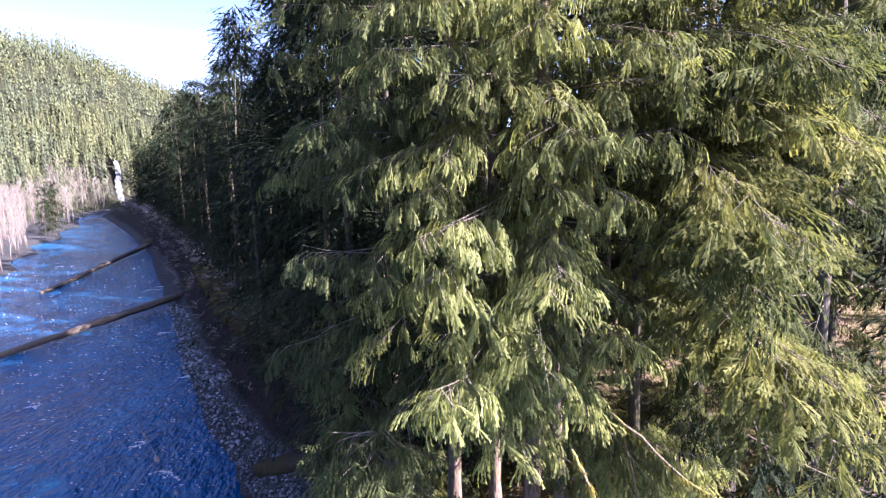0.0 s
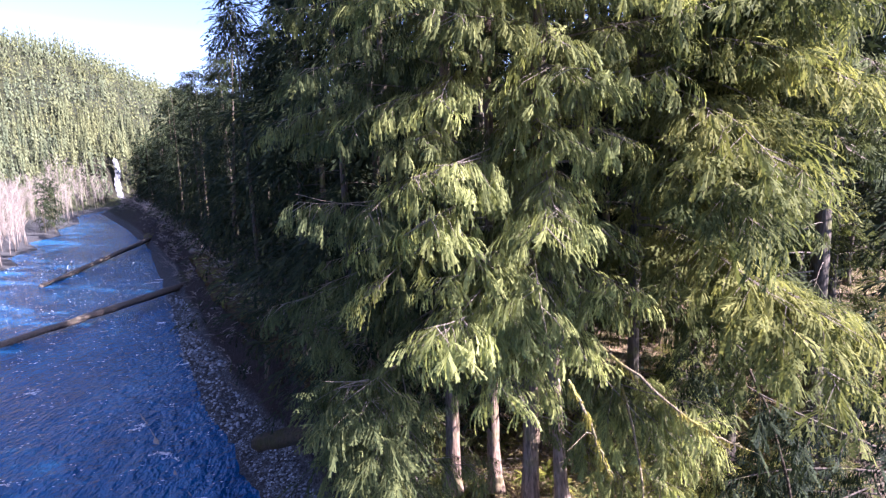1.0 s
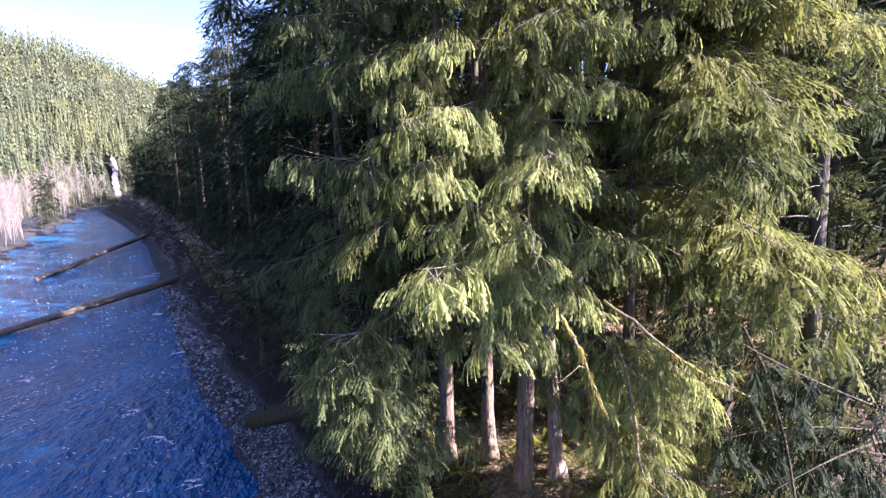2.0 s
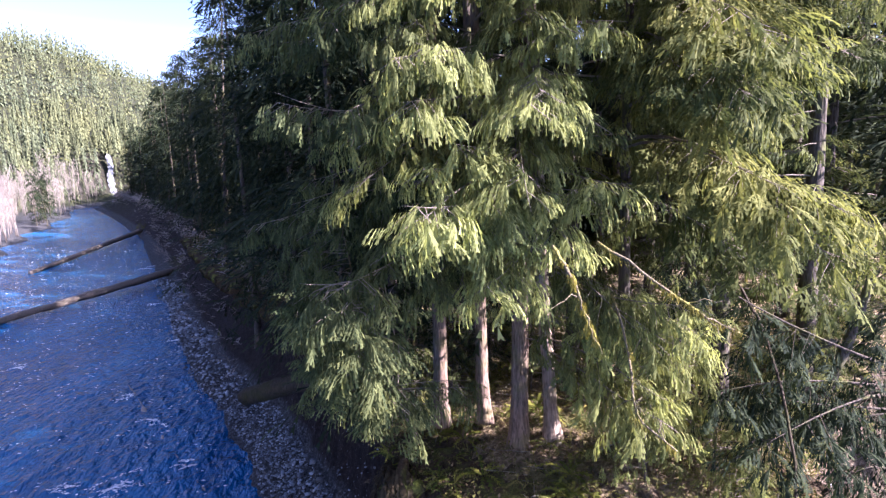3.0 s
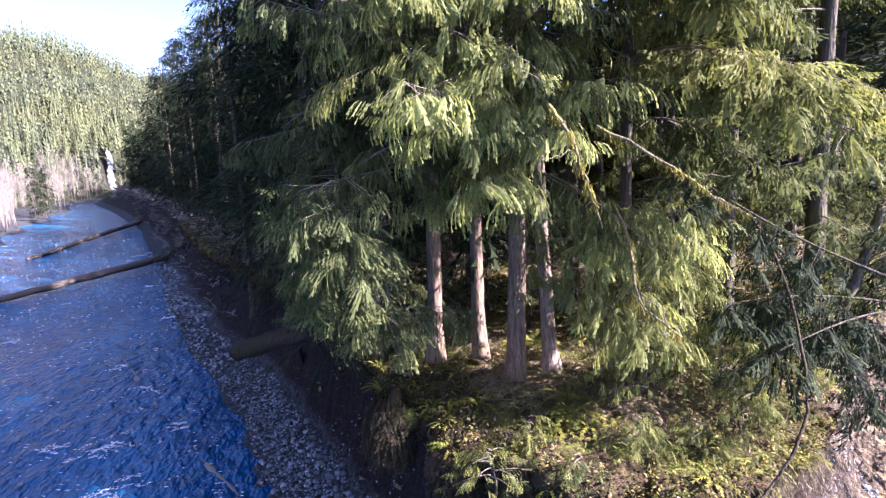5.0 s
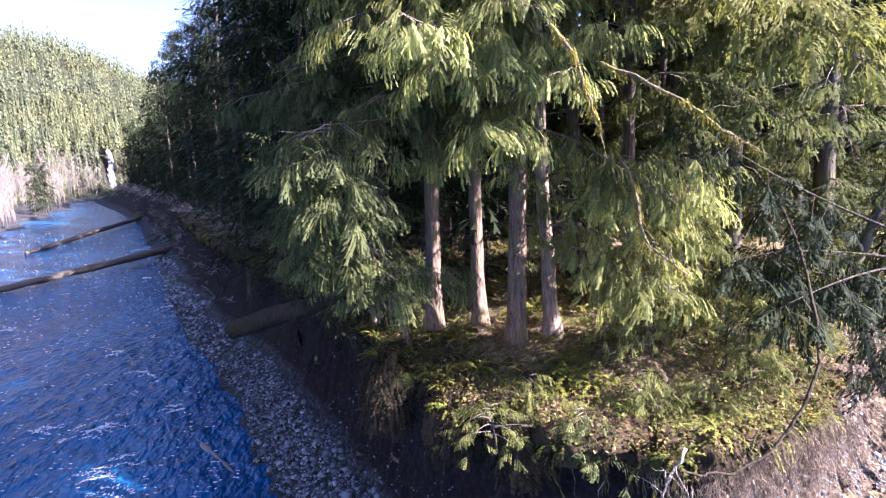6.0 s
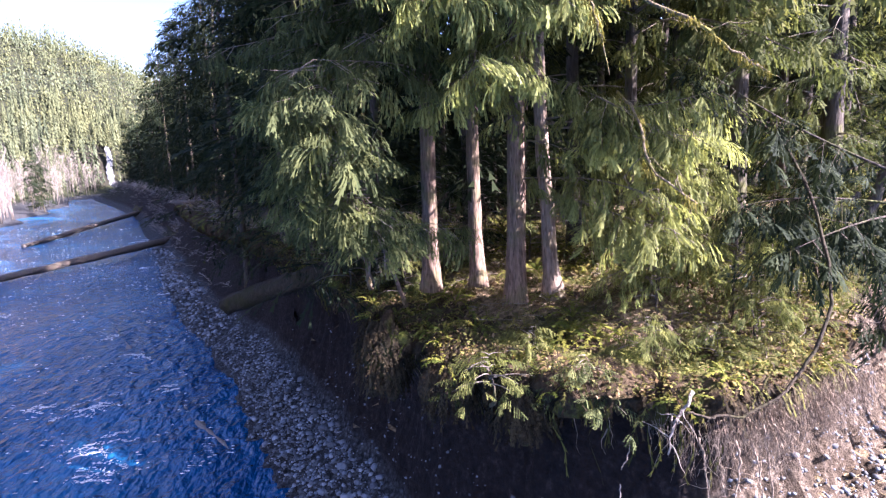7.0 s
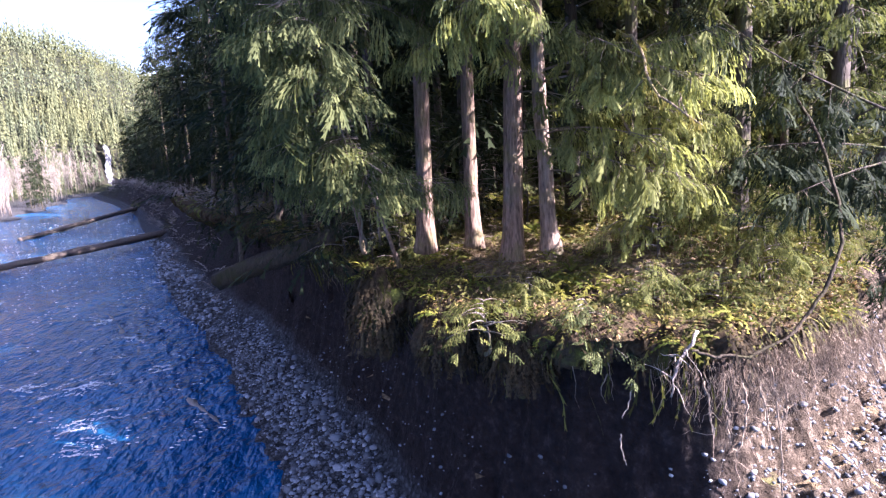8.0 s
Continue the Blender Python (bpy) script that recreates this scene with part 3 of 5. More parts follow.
def forest_tree(name, label, seed, tall, base, width, n, per, size, leaf, r0, fronds=LIGHT_FRONDS):
    root = thing(name, (0, 0, -900), label, "tree", "trees of the river forest")
    parts = [trunk_mesh(r0, tall, sides=8, seed=seed, rings=10)]
    r = np.random.default_rng(seed)
    for k in range(10):
        zb, a, L = r.uniform(2, tall * 0.6), r.uniform(0, 6.28), r.uniform(0.5, 1.8)
        s = np.linspace(0, 1, 4)[:, None]
        parts.append(tube(np.array([0, 0, zb]) + s * L * np.array([math.cos(a), math.sin(a), 0.1]) - s * s * 0.3 * UP, [0.03, 0.024, 0.016, 0.006], 4, cap=False))
    mesh_object("trunk", *joined(parts), DARK_BARK, root, True)
    mesh_object("crown", *crown_mesh(seed, tall, base, width, n, per, fronds, size), leaf, root)
    return root


NEAR_KIND = [forest_tree("forest_conifer", "tall shaded conifer of the river forest", s, 27, 6 + s % 3, 3.6, 60, 7, 1.8, SHADED_LEAF, 0.2) for s in (61, 62, 63)]
FINE_KIND = [forest_tree("forest_conifer", "tall conifer with dark drooping boughs at the forest edge", s, 26, 1.2 + s % 3, 3.8, 92, 6, 2.0, SHADED_LEAF, 0.22, FINE_FRONDS) for s in (65, 66)]
FAR_KIND = [forest_tree("forest_conifer", "dark conifer along the river bank", s, 27, 2, 4.2, 50, 4, 3.1, SHADED_LEAF, 0.24, LIGHT_FRONDS) for s in (71, 72, 73)]


def clear_of(p, others, gap):
    return all((p[0] - o[0]) ** 2 + (p[1] - o[1]) ** 2 > gap * gap for o in others)


def plant(kinds, spots, seed, lo=0.85, hi=1.15):
    r = np.random.default_rng(seed)
    z = height(np.array([s[0] for s in spots]), np.array([s[1] for s in spots]))
    for k, (x, y) in enumerate(spots):
        size = r.uniform(lo, hi)
        src = kinds[k % len(kinds)]
        src.scale = (size, size, size)
        copy_thing(src, pose(x, y, z[k] - 0.05, r.normal() * 1.2, r.normal() * 1.2, r.uniform(0, 360)))
        src.scale = (1, 1, 1)


def spots_in(n, xlo, xhi, ylo, yhi, test, gap, seed):
    r = np.random.default_rng(seed)
    got = []
    for _ in range(n * 30):
        p = (r.uniform(xlo, xhi), r.uniform(ylo, yhi))
        if test(p) and clear_of(p, got, gap):
            got.append(p)
            if len(got) == n:
                break
    return got


def depth_in(p):
    return -float(polygon_distance(np.array([p[0]]), np.array([p[1]]), LIP)[0])


near_tree("western_hemlock", (10.2, 18.6, 6.2), "hemlock standing back in the dim forest", 0.2, 25,
          boughs(20, 2.0, 16, 4.2, [(120, 260, 2), (0, 360, 1)], 9, 0.15), HEMLOCK_FRONDS, HEMLOCK_LEAF, wood=DARK_BARK, seed=9, sag=(0.15, 0.35, 0.0), frond_size=1.4)
near_tree("western_hemlock", (15.2, 18.9, 6.2), "hemlock on the far side of the open slope", 0.24, 26,
          boughs(26, 1.0, 16, 4.8, [(0, 360, 1)], 10, 0.15), HEMLOCK_FRONDS, HEMLOCK_LEAF, wood=DARK_BARK, seed=10, sag=(0.15, 0.35, 0.0), frond_size=1.3)
NAMED = [(6.5, 15.9), (10.2, 18.6), (15.2, 18.9), (3.3, 15.1), (1.58, 16.53), (2.67, 16.24), (4.2, 15.0), (0.5, 15.6), (9.0, 15.4), (6.4, 19.2), (11.4, 15.2)]
inner = spots_in(46, -5, 38, 17.5, 46, lambda p: depth_in(p) > 1.6 and p[1] > 18 and clear_of(p, NAMED, 2.2), 2.5, 81)
# last two, mostly out of view, are added to shade the right-hand hemlocks
plant(FINE_KIND, [p for p in inner if p[0] < 4 + 0.1 * p[1] and p[1] < 38] + [(-1.0, 23.2), (-3.6, 29.6), (-2.2, 27.0), (-6.6, 35.4), (0.8, 20.4), (15.6, 15.4), (18.6, 17.2)], 87)
plant(NEAR_KIND, [p for p in inner if not (p[0] < 4 + 0.1 * p[1] and p[1] < 38)], 82)
edge = spots_in(165, -104, 10, 36, 290, lambda p: 0.6 + 3.5 * (p[1] > 150) < depth_in(p) < 20, 2.8, 83)
plant(FINE_KIND, [p for p in edge if p[1] < 100], 85, 0.66, 0.9)
plant(FAR_KIND, [p for p in edge if p[1] >= 100], 84, 0.64, 0.88)
plant(FAR_KIND, [(-84, 161), (-87, 168), (-83, 164), (-92, 181), (-89, 174), (-94, 188)], 86, 0.4, 0.58)
plant(FAR_KIND, spots_in(16, -150, -60, 285, 350, lambda p: 2 < -float(polygon_distance(np.array([p[0]]), np.array([p[1]]), LEFT_SHORE)[0]) < 18 and abs(math.degrees(math.atan2(p[0], p[1])) + 22.0) > 1.1, 3.5, 88), 89, 0.35, 0.6)
for src in NEAR_KIND + FAR_KIND + FINE_KIND:
    for o in (*src.children_recursive, src):
        bpy.data.objects.remove(o)


# ---------------------------------------------------------------- far hillside
def hill_tree(seed, tiers, points):
    """A narrow conifer of ragged drooping skirts, one metre tall."""
    r = np.random.default_rng(seed)
    out = []
    for k in range(tiers):
        u = k / tiers
        z, rad = 0.06 + 0.9 * u, 0.125 * (1 - u) ** 0.9 + 0.008
        for j in range(points):
            a = 6.283 * (j + r.uniform(0, 0.8)) / points
            q = rad * r.uniform(0.6, 1.15)
            w = 0.55 * rad
            c, s = math.cos(a), math.sin(a)
            v = np.array([[-s * w * 0.25, c * w * 0.25, z + 0.11], [s * w * 0.25, -c * w * 0.25, z + 0.11], [c * q * 0.7 + s * w * 0.6, s * q * 0.7 - c * w * 0.6, z + 0.03], [c * q, s * q, z - 0.05 * r.uniform(0.3, 1.2)], [c * q * 0.7 - s * w * 0.6, s * q * 0.7 + c * w * 0.6, z + 0.03]])
            out.append((v, np.array([[0, 1, 2], [0, 2, 4], [2, 3, 4]])))
    return joined(out)


def hillside(name, n, near, far, template, seed, label):
    r = np.random.default_rng(seed)
    bear, dist = np.radians(r.uniform(-44, -4, n * 4)), np.sqrt(r.uniform(near ** 2, far ** 2, n * 4))
    x, y = np.sin(bear) * dist, np.cos(bear) * dist
    ok = (polygon_distance(x, y, LEFT_SHORE) < np.where(y > 250, -7, -18)) & ((np.abs(np.degrees(np.arctan2(x, y)) + 22.0) > 0.4) | (y > 326))
    x, y = x[ok][:n], y[ok][:n]
    z = height(x, y)
    size = r.uniform(0.45, 1.2, len(x)) ** 1.3 * np.interp(dist[ok][:n], [230, 420, 700], [10.5, 14, 18])
    ob = mesh_object(name, *joined([scatter(t, np.stack([x, y, z - 0.5], -1)[k::len(template)], r.uniform(0, 6.28, len(x[k::len(template)])), size[k::len(template)]) for k, t in enumerate(template)]), FAR_LEAF)
    return tagged(ob, label, "forest", kind="stuff")


hillside("hillside_forest", 2500, 225, 430, [hill_tree(s, 6, 5) for s in (91, 92, 93)], 94, "sunlit conifer forest on the lower hillside")
hillside("hillside_forest", 4700, 420, 760, [hill_tree(s, 4, 4) for s in (95, 96, 97)], 98, "sunlit conifer forest climbing to the ridge")


def deep_forest(n, seed):
    """The closed forest behind the rows along the river."""
    r = np.random.default_rng(seed)
    x, y = r.uniform(-110, 140, n * 5), r.uniform(24, 330, n * 5)
    d = -polygon_distance(x, y, LIP)
    ok = ((d > 7) & (d < 70) & (y > 34)) | ((d > 10) & (d < 60) & (x > 26) & (y > 30))
    x, y = x[ok][:n], y[ok][:n]
    size = r.uniform(16, 24, len(x))
    kinds = [hill_tree(s, 8, 6) for s in (301, 302, 303)]
    p = np.stack([x, y, height(x, y) - 0.3], -1)
    ob = mesh_object("deep_forest", *joined([scatter(t, p[k::3], r.uniform(0, 6.28, len(p[k::3])), size[k::3]) for k, t in enumerate(kinds)]), SHADED_LEAF)
    return tagged(ob, "dense dark conifer forest behind the river trees", "forest", kind="stuff")


deep_forest(1300, 305)


def waterfall():
    """White water falling down the hillside to the river."""
    r = np.random.default_rng(311)
    s = np.linspace(0, 1, 30)
    mid = np.array([-131.6, 325.0]) + s[:, None] * np.array([11.6, -25.0]) + np.column_stack([0.6 * np.sin(s * 9), 0 * s])
    wide = (0.4 + 1.2 * s) * (1 + 0.25 * r.normal(size=30))
    rows = []
    for k in np.linspace(-1, 1, 9):
        x, y = mid[:, 0] + k * wide * (1 + 0.07 * r.normal(size=30)), mid[:, 1] + 1.5 * k
        rows.append(np.column_stack([x, y, height(x, y) + 1.0 * (1 - k * k) + 0.3 * r.normal(size=30)]))
    v = np.concatenate(rows)
    i, j = np.meshgrid(np.arange(8), np.arange(29), indexing="ij")
    a = (i * 30 + j).ravel()
    n = Nodes("white_water")
    q = n.coord(kind="Position")
    n.bump(n.noise(q, 0.6, 8, 0.7), 1.0, 1.0)
    n.base(n.ramp(n.noise(q, 0.25, 6), (0.42, (0.12, 0.125, 0.13)), (0.65, (0.18, 0.19, 0.205))), 0.9)
    ob = mesh_object("waterfall", v, np.concatenate([np.stack([a, a + 30, a + 1], -1), np.stack([a + 1, a + 30, a + 31], -1)]), n.mat)
    return tagged(ob, "white waterfall down the wooded hillside", "waterfall", kind="structure")


waterfall()


# ---------------------------------------------------------------- logs
MOSS_LOG = bark_material("mossy_log_bark", (0.018, 0.015, 0.011), (0.058, 0.045, 0.03), (0.03, 0.029, 0.01), 0.75)


def log(name, a, b, r0, r1, label, wood, seed, bend=0.0, sides=10):
    s = np.linspace(0, 1, 16)[:, None]
    a, b = np.array(a, float), np.array(b, float)
    pts = a + (b - a) * s + np.array([0, 0, 1.0]) * bend * np.sin(s * np.pi)
    v, f = tube(pts - a, np.linspace(r0, r1, 16), sides, 0.1, seed=seed)
    ob = mesh_object(name, v, f, wood, None, True)
    ob.location = a
    return tagged(ob, label, "log", "fallen logs")


def bank_brush(n, seed):
    """Leafless brush standing on the shaded flank of the bank."""
    r = np.random.default_rng(seed)
    p = np.array(LIP[1:8], float)
    seg = np.r_[0, np.cumsum(np.linalg.norm(np.diff(p, axis=0), axis=1))]
    s = seg[-1] * r.random(n) ** 1.15
    x, y = np.interp(s, seg, p[:, 0]) + r.normal(size=n) * 0.6 - r.uniform(-1.5, 1.6, n), np.interp(s, seg, p[:, 1]) + r.normal(size=n) * 0.4
    z = height(x, y) + r.uniform(-0.1, 0.7, n)
    at = np.stack([x, y, z], -1)
    head = np.pi + r.normal(size=n) * 0.8
    ob = mesh_object("bank_brush", *joined([scatter(LIGHT_FRONDS[k], at[k::5], head[k::5], r.uniform(0.4, 0.8, len(at[k::5])) * (1.1 + at[k::5, 1] / 80), r.uniform(-1.3, 0.2, len(at[k::5]))) for k in range(5)]), BARE)
    return tagged(ob, "leafless grey-brown brush on the shaded bank", "brush", kind="stuff")


log("river_log", (-23.0, 74.3, 1.1), (-33.2, 55.0, 0.25), 0.42, 0.28, "long bare log lying across the river", LOGWOOD, 101)
log("river_log", (-46.5, 128, 1.2), (-45, 84, 0.1), 0.45, 0.3, "fallen tree trunk in the river with upright twigs", LOGWOOD, 102)
log("mossy_log", (-5.1, 23.9, 4.2), (0.2, 20.9, 6.25), 0.36, 0.3, "mossy fallen log jutting out from the bank", MOSS_LOG, 103)


# ---------------------------------------------------------------- bare alders on the far shore
BARE = Nodes("bare_twigs")
BARE.base(BARE.ramp(BARE.noise(BARE.coord(), 6), (0.3, (0.13, 0.11, 0.095)), (0.7, (0.27, 0.235, 0.205))), 0.9, 0.1)
BARE = BARE.mat
bank_brush(1700, 321)


def bare_tree(seed, tall):
    """A leafless alder: a forked stem with fine rising twigs."""
    r = np.random.default_rng(seed)
    root = thing("bare_alder", (0, 0, -900), "leafless grey alder on the gravel shore", "tree", "bare alders")
    stem = np.array([[r.normal() * 0.02 * tall * k / 5, r.normal() * 0.02 * tall * k / 5, tall * k / 5] for k in range(6)])
    mesh_object("trunk", *tube(stem, np.linspace(0.12, 0.025, 6), 5), BARE, root)
    parts = []
    for _ in range(24):
        u, a, L = r.uniform(0.18, 0.98), r.uniform(0, 6.28), tall * r.uniform(0.1, 0.26)
        p = np.array([np.interp(u * 5, range(6), stem[:, k]) for k in range(3)])
        e = p + L * np.array([math.cos(a) * 0.6, math.sin(a) * 0.6, 0.75])
        parts.append(tube([p, (p + e) / 2 + r.normal(size=3) * 0.15, e], [0.05, 0.032, 0.012], 3, cap=False))
        for _ in range(3):
            q = p + (e - p) * r.uniform(0.3, 1)
            g = q + L * r.uniform(0.25, 0.6) * np.array([r.normal() * 0.5, r.normal() * 0.5, 0.7])
            parts.append(tube([q, g], [0.028, 0.01], 3, cap=False))
    tagged(mesh_object("twig_crown", *joined(parts), BARE, root), kind="stuff")
    return root


ALDERS = [bare_tree(s, 13) for s in (111, 112, 113)]


def shore_depth(p):
    return -float(polygon_distance(np.array([p[0]]), np.array([p[1]]), LEFT_SHORE)[0])


plant(ALDERS, spots_in(95, -100, -52, 86, 165, lambda p: 1.5 < shore_depth(p) < 16 and abs(math.degrees(math.atan2(p[0], p[1])) + 27.2) > 1.6, 1.7, 114) + spots_in(110, -150, -84, 190, 300, lambda p: 2 < shore_depth(p) < 24 and math.degrees(math.atan2(p[0], p[1])) < -22.7, 2.0, 115), 116, 0.6, 1.1)
for src in ALDERS:
    for o in (*src.children_recursive, src):
        bpy.data.objects.remove(o)


# ---------------------------------------------------------------- the eroded bank: turf lip, roots, stones
TURF = Nodes("turf")
tv = TURF.coord(kind="Position")
TURF.bump(TURF.noise(tv, 18, 6, 0.7), 1.0, 0.06)
TURF.base(TURF.mix(TURF.ramp(TURF.noise(tv, 1.3, 4), (0.5, (0,)), (0.68, (1,))), TURF.ramp(TURF.noise(tv, 12, 6, 0.7), (0.3, (0.016, 0.012, 0.008)), (0.7, (0.085, 0.06, 0.034))),
                   TURF.ramp(TURF.noise(tv, 20, 4), (0.3, (0.045, 0.06, 0.012)), (0.7, (0.16, 0.17, 0.03)))), 0.95, 0.1)
TURF = TURF.mat
ROOT = bark_material("root_bark", (0.10, 0.075, 0.055), (0.34, 0.27, 0.2), moss_amount=0.0, scale=2.0)
PALE_ROOT = bark_material("pale_root", (0.17, 0.14, 0.115), (0.36, 0.31, 0.26), moss_amount=0.0, scale=2.0)
MOSS_HAIR = leaf_material("hanging_moss", (0.05, 0.05, 0.018), (0.10, 0.095, 0.03), (0.16, 0.15, 0.045), 0.25)


def along(poly, a, b, step):
    """Points and outward normals along part of a polyline, between its x limits in order."""
    p = np.array(poly, float)
    seg = np.r_[0, np.cumsum(np.linalg.norm(np.diff(p, axis=0), axis=1))]
    s = np.arange(seg[a], seg[b], step)
    xy = np.stack([np.interp(s, seg, p[:, 0]), np.interp(s, seg, p[:, 1])], -1)
    for _ in range(6):
        xy[1:-1] = (xy[:-2] + 2 * xy[1:-1] + xy[2:]) / 4
    t = np.gradient(xy, axis=0)
    t /= np.linalg.norm(t, axis=1)[:, None]
    return xy, np.stack([t[:, 1], -t[:, 0]], -1)


def turf_lip():
    """The root-bound edge of the forest floor, overhanging the washed-out face."""
    xy, out = along(LIP, 5, 19, 0.13)
    r = np.random.default_rng(131)
    n = len(xy)
    thin = np.interp(xy[:, 0], [3.4, 5.0, 6.5], [1, 0.5, 0.4])
    jut = (0.85 + 0.32 * ripple(xy[:, 0], xy[:, 1], 2.4, 132) + 0.08 * r.normal(size=n)) * thin
    thick = (0.55 + 0.2 * ripple(xy[:, 0], xy[:, 1], 2.0, 133) + 0.08 * r.normal(size=n)) * thin
    for a in (jut, thick):
        a[2:-2] = (a[:-4] + a[1:-3] + a[2:-2] + a[3:-1] + a[4:]) / 5
    rows = []
    for off, drop, rough in ((-1.3, -0.06, 0), (-0.6, 0.05, 0.02), (0.05, 0.08, 0.03), (0.55, 0.02, 0.05), (0.9, -0.1, 0.06), (1.0, -0.32, 0.07), (0.86, -0.62, 0.08), (0.55, -0.95, 0.1), (0.05, -1.25, 0.08)):
        d = np.where(off > 0, off * jut, off)
        p = xy + out * d[:, None]
        inner = height(xy[:, 0] - out[:, 0] * 0.5, xy[:, 1] - out[:, 1] * 0.5)
        z = np.where(off <= -0.6, height(p[:, 0], p[:, 1]) + (0.03 if off > -1 else -0.06), inner - 0.02 + np.where(drop < 0, drop * thick * 1.3, drop))
        rows.append(np.column_stack([p, z]) + r.normal(size=(n, 3)) * rough)
    v = np.concatenate(rows)
    i, j = np.meshgrid(np.arange(len(rows) - 1), np.arange(n - 1), indexing="ij")
    a = (i * n + j).ravel()
    f = np.concatenate([np.stack([a, a + n, a + 1], -1), np.stack([a + 1, a + n, a + n + 1], -1)])
    ob = mesh_object("bank_edge", v, f, TURF, None, True)
    tagged(ob, "overhanging turf edge of the eroded bank", "bank", kind="structure")
    return np.stack(rows[2:7]), out


LIP_ROWS, LIP_OUT = turf_lip()


def lip_fringe(n, seed):
    """Dead fern, moss and grass lying over the turf edge and hanging from it."""
    r = np.random.default_rng(seed)
    keep = np.flatnonzero((LIP_ROWS[0][:, 1] < 34) & (LIP_ROWS[0][:, 0] < 8.5))
    green, dead = [], []
    for _ in range(n):
        k, row = keep[r.integers(len(keep))], r.integers(0, 5)
        o = np.append(LIP_OUT[k], 0)
        p = LIP_ROWS[row][k] + r.normal(size=3) * 0.05 + o * 0.03
        L, s = r.uniform(0.1, 0.5) * r.uniform(0.5, 1.2), np.linspace(0, 1, 4)[:, None]
        way = o * r.uniform(0.15, 0.5) + np.append(r.normal(size=2) * 0.25, 0)
        pts = p + s * L * way + (0.18 * s - 0.95 * s * s) * L * UP * r.uniform(0.5, 1.2)
        (green if r.random() < 0.3 else dead).append(feather(pts, np.array([-o[1], o[0], 0]), 0.03, 4))
    tagged(mesh_object("edge_moss", *joined(green), MOSS_HAIR), "olive moss and grass over the turf edge", "moss", kind="stuff")
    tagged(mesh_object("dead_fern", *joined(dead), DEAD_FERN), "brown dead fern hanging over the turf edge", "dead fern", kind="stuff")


lip_fringe(2300, 135)


def hanging_roots(n, seed):
    """Fine roots and moss strands trailing from the turf."""
    r = np.random.default_rng(seed)
    xy, out = along(LIP, 8, 19, 0.05)
    parts, hair = [], []
    for _ in range(n):
        k = r.integers(len(xy))
        if xy[k, 0] > 5.4 and r.random() < 0.8:
            continue
        d = r.uniform(0.1, 0.75)
        p = np.append(xy[k] + out[k] * d, 5.1 - 0.3 * r.random())
        L = r.uniform(0.25, 1.5) * r.random() + 0.2
        m = 5
        sway = np.cumsum(r.normal(size=(m, 2)) * 0.06 * L, 0) - out[k] * np.linspace(0, 0.3, m)[:, None] * L
        pts = np.column_stack([p[0] + sway[:, 0], p[1] + sway[:, 1], p[2] - L * np.linspace(0, 1, m)])
        if r.random() < 0.45 or p[0] > 5.2:
            parts.append(tube(pts, np.linspace(r.uniform(0.006, 0.016), 0.002, m), 3, cap=False))
        else:
            a = r.uniform(0, 3.14)
            hair.append(feather(pts[:, :], np.array([math.cos(a), math.sin(a), 0]), 0.035, 5))
    tagged(mesh_object("hanging_roots", *joined(parts), ROOT), "tangle of fine roots trailing from the turf edge", "roots", kind="stuff")
    tagged(mesh_object("hanging_moss", *joined(hair), MOSS_HAIR), "moss and dead fern strands draped over the bank edge", "moss", kind="stuff")


hanging_roots(620, 134)


def root_curtain(n, seed):
    """Frayed roots, dead grass and soil hanging in clumps where the sunlit corner of the turf breaks away."""
    r = np.random.default_rng(seed)
    xy, out = along(LIP, 14, 19, 0.05)
    keep = np.flatnonzero((xy[:, 0] > 4.5) & (xy[:, 0] < 8.6))
    parts = []
    for _ in range(n):
        k = keep[r.integers(len(keep))]
        d0 = r.uniform(0.1, 0.75)
        top = np.append(xy[k] + out[k] * d0, 5.25 - 0.35 * d0 - 0.2 * r.random())
        for _ in range(r.integers(7, 15)):
            L = r.uniform(0.15, 0.75) * r.uniform(0.5, 1.2)
            s = np.linspace(0, 1, 5)
            curl = np.cumsum(r.normal(size=(5, 3)) * 0.055, 0) * np.array([1, 1, 0.5]) * s[:, None]
            pts = top + r.normal(size=3) * np.array([0.09, 0.09, 0.05]) + np.append(out[k], 0) * (0.28 * L * s)[:, None] - (L * s ** 1.15)[:, None] * UP + curl
            parts.append(tube(pts, np.linspace(r.uniform(0.003, 0.008), 0.0015, 5), 3, cap=False))
    return tagged(mesh_object("root_curtain", *joined(parts), ROOT), "frayed tan roots and dead grass hanging from the broken turf", "roots", kind="stuff")


root_curtain(95, 136)


def lump(seed, size, rough=0.3, rings=9, sides=14):
    """An irregular closed lump."""
    r = np.random.default_rng(seed)
    th, ph = np.linspace(0, np.pi, rings), np.linspace(0, 2 * np.pi, sides, endpoint=False)
    T, P = np.meshgrid(th, ph, indexing="ij")
    u = np.stack([np.sin(T) * np.cos(P), np.sin(T) * np.sin(P), np.cos(T)], -1)
    k = 1 + 0 * T
    for _ in range(7):
        k = k + rough * 0.4 * np.sin(u @ r.normal(size=3) * 3.0 + r.uniform(0, 6))
    k[0], k[-1] = k[0].mean(), k[-1].mean()
    v = (u * k[..., None] * np.array(size)).reshape(-1, 3)
    i, j = np.meshgrid(np.arange(rings - 1), np.arange(sides), indexing="ij")
    a, b = (i * sides + j).ravel(), (i * sides + (j + 1) % sides).ravel()
    return v, np.concatenate([np.stack([a, a + sides, b], -1), np.stack([b, a + sides, b + sides], -1)])


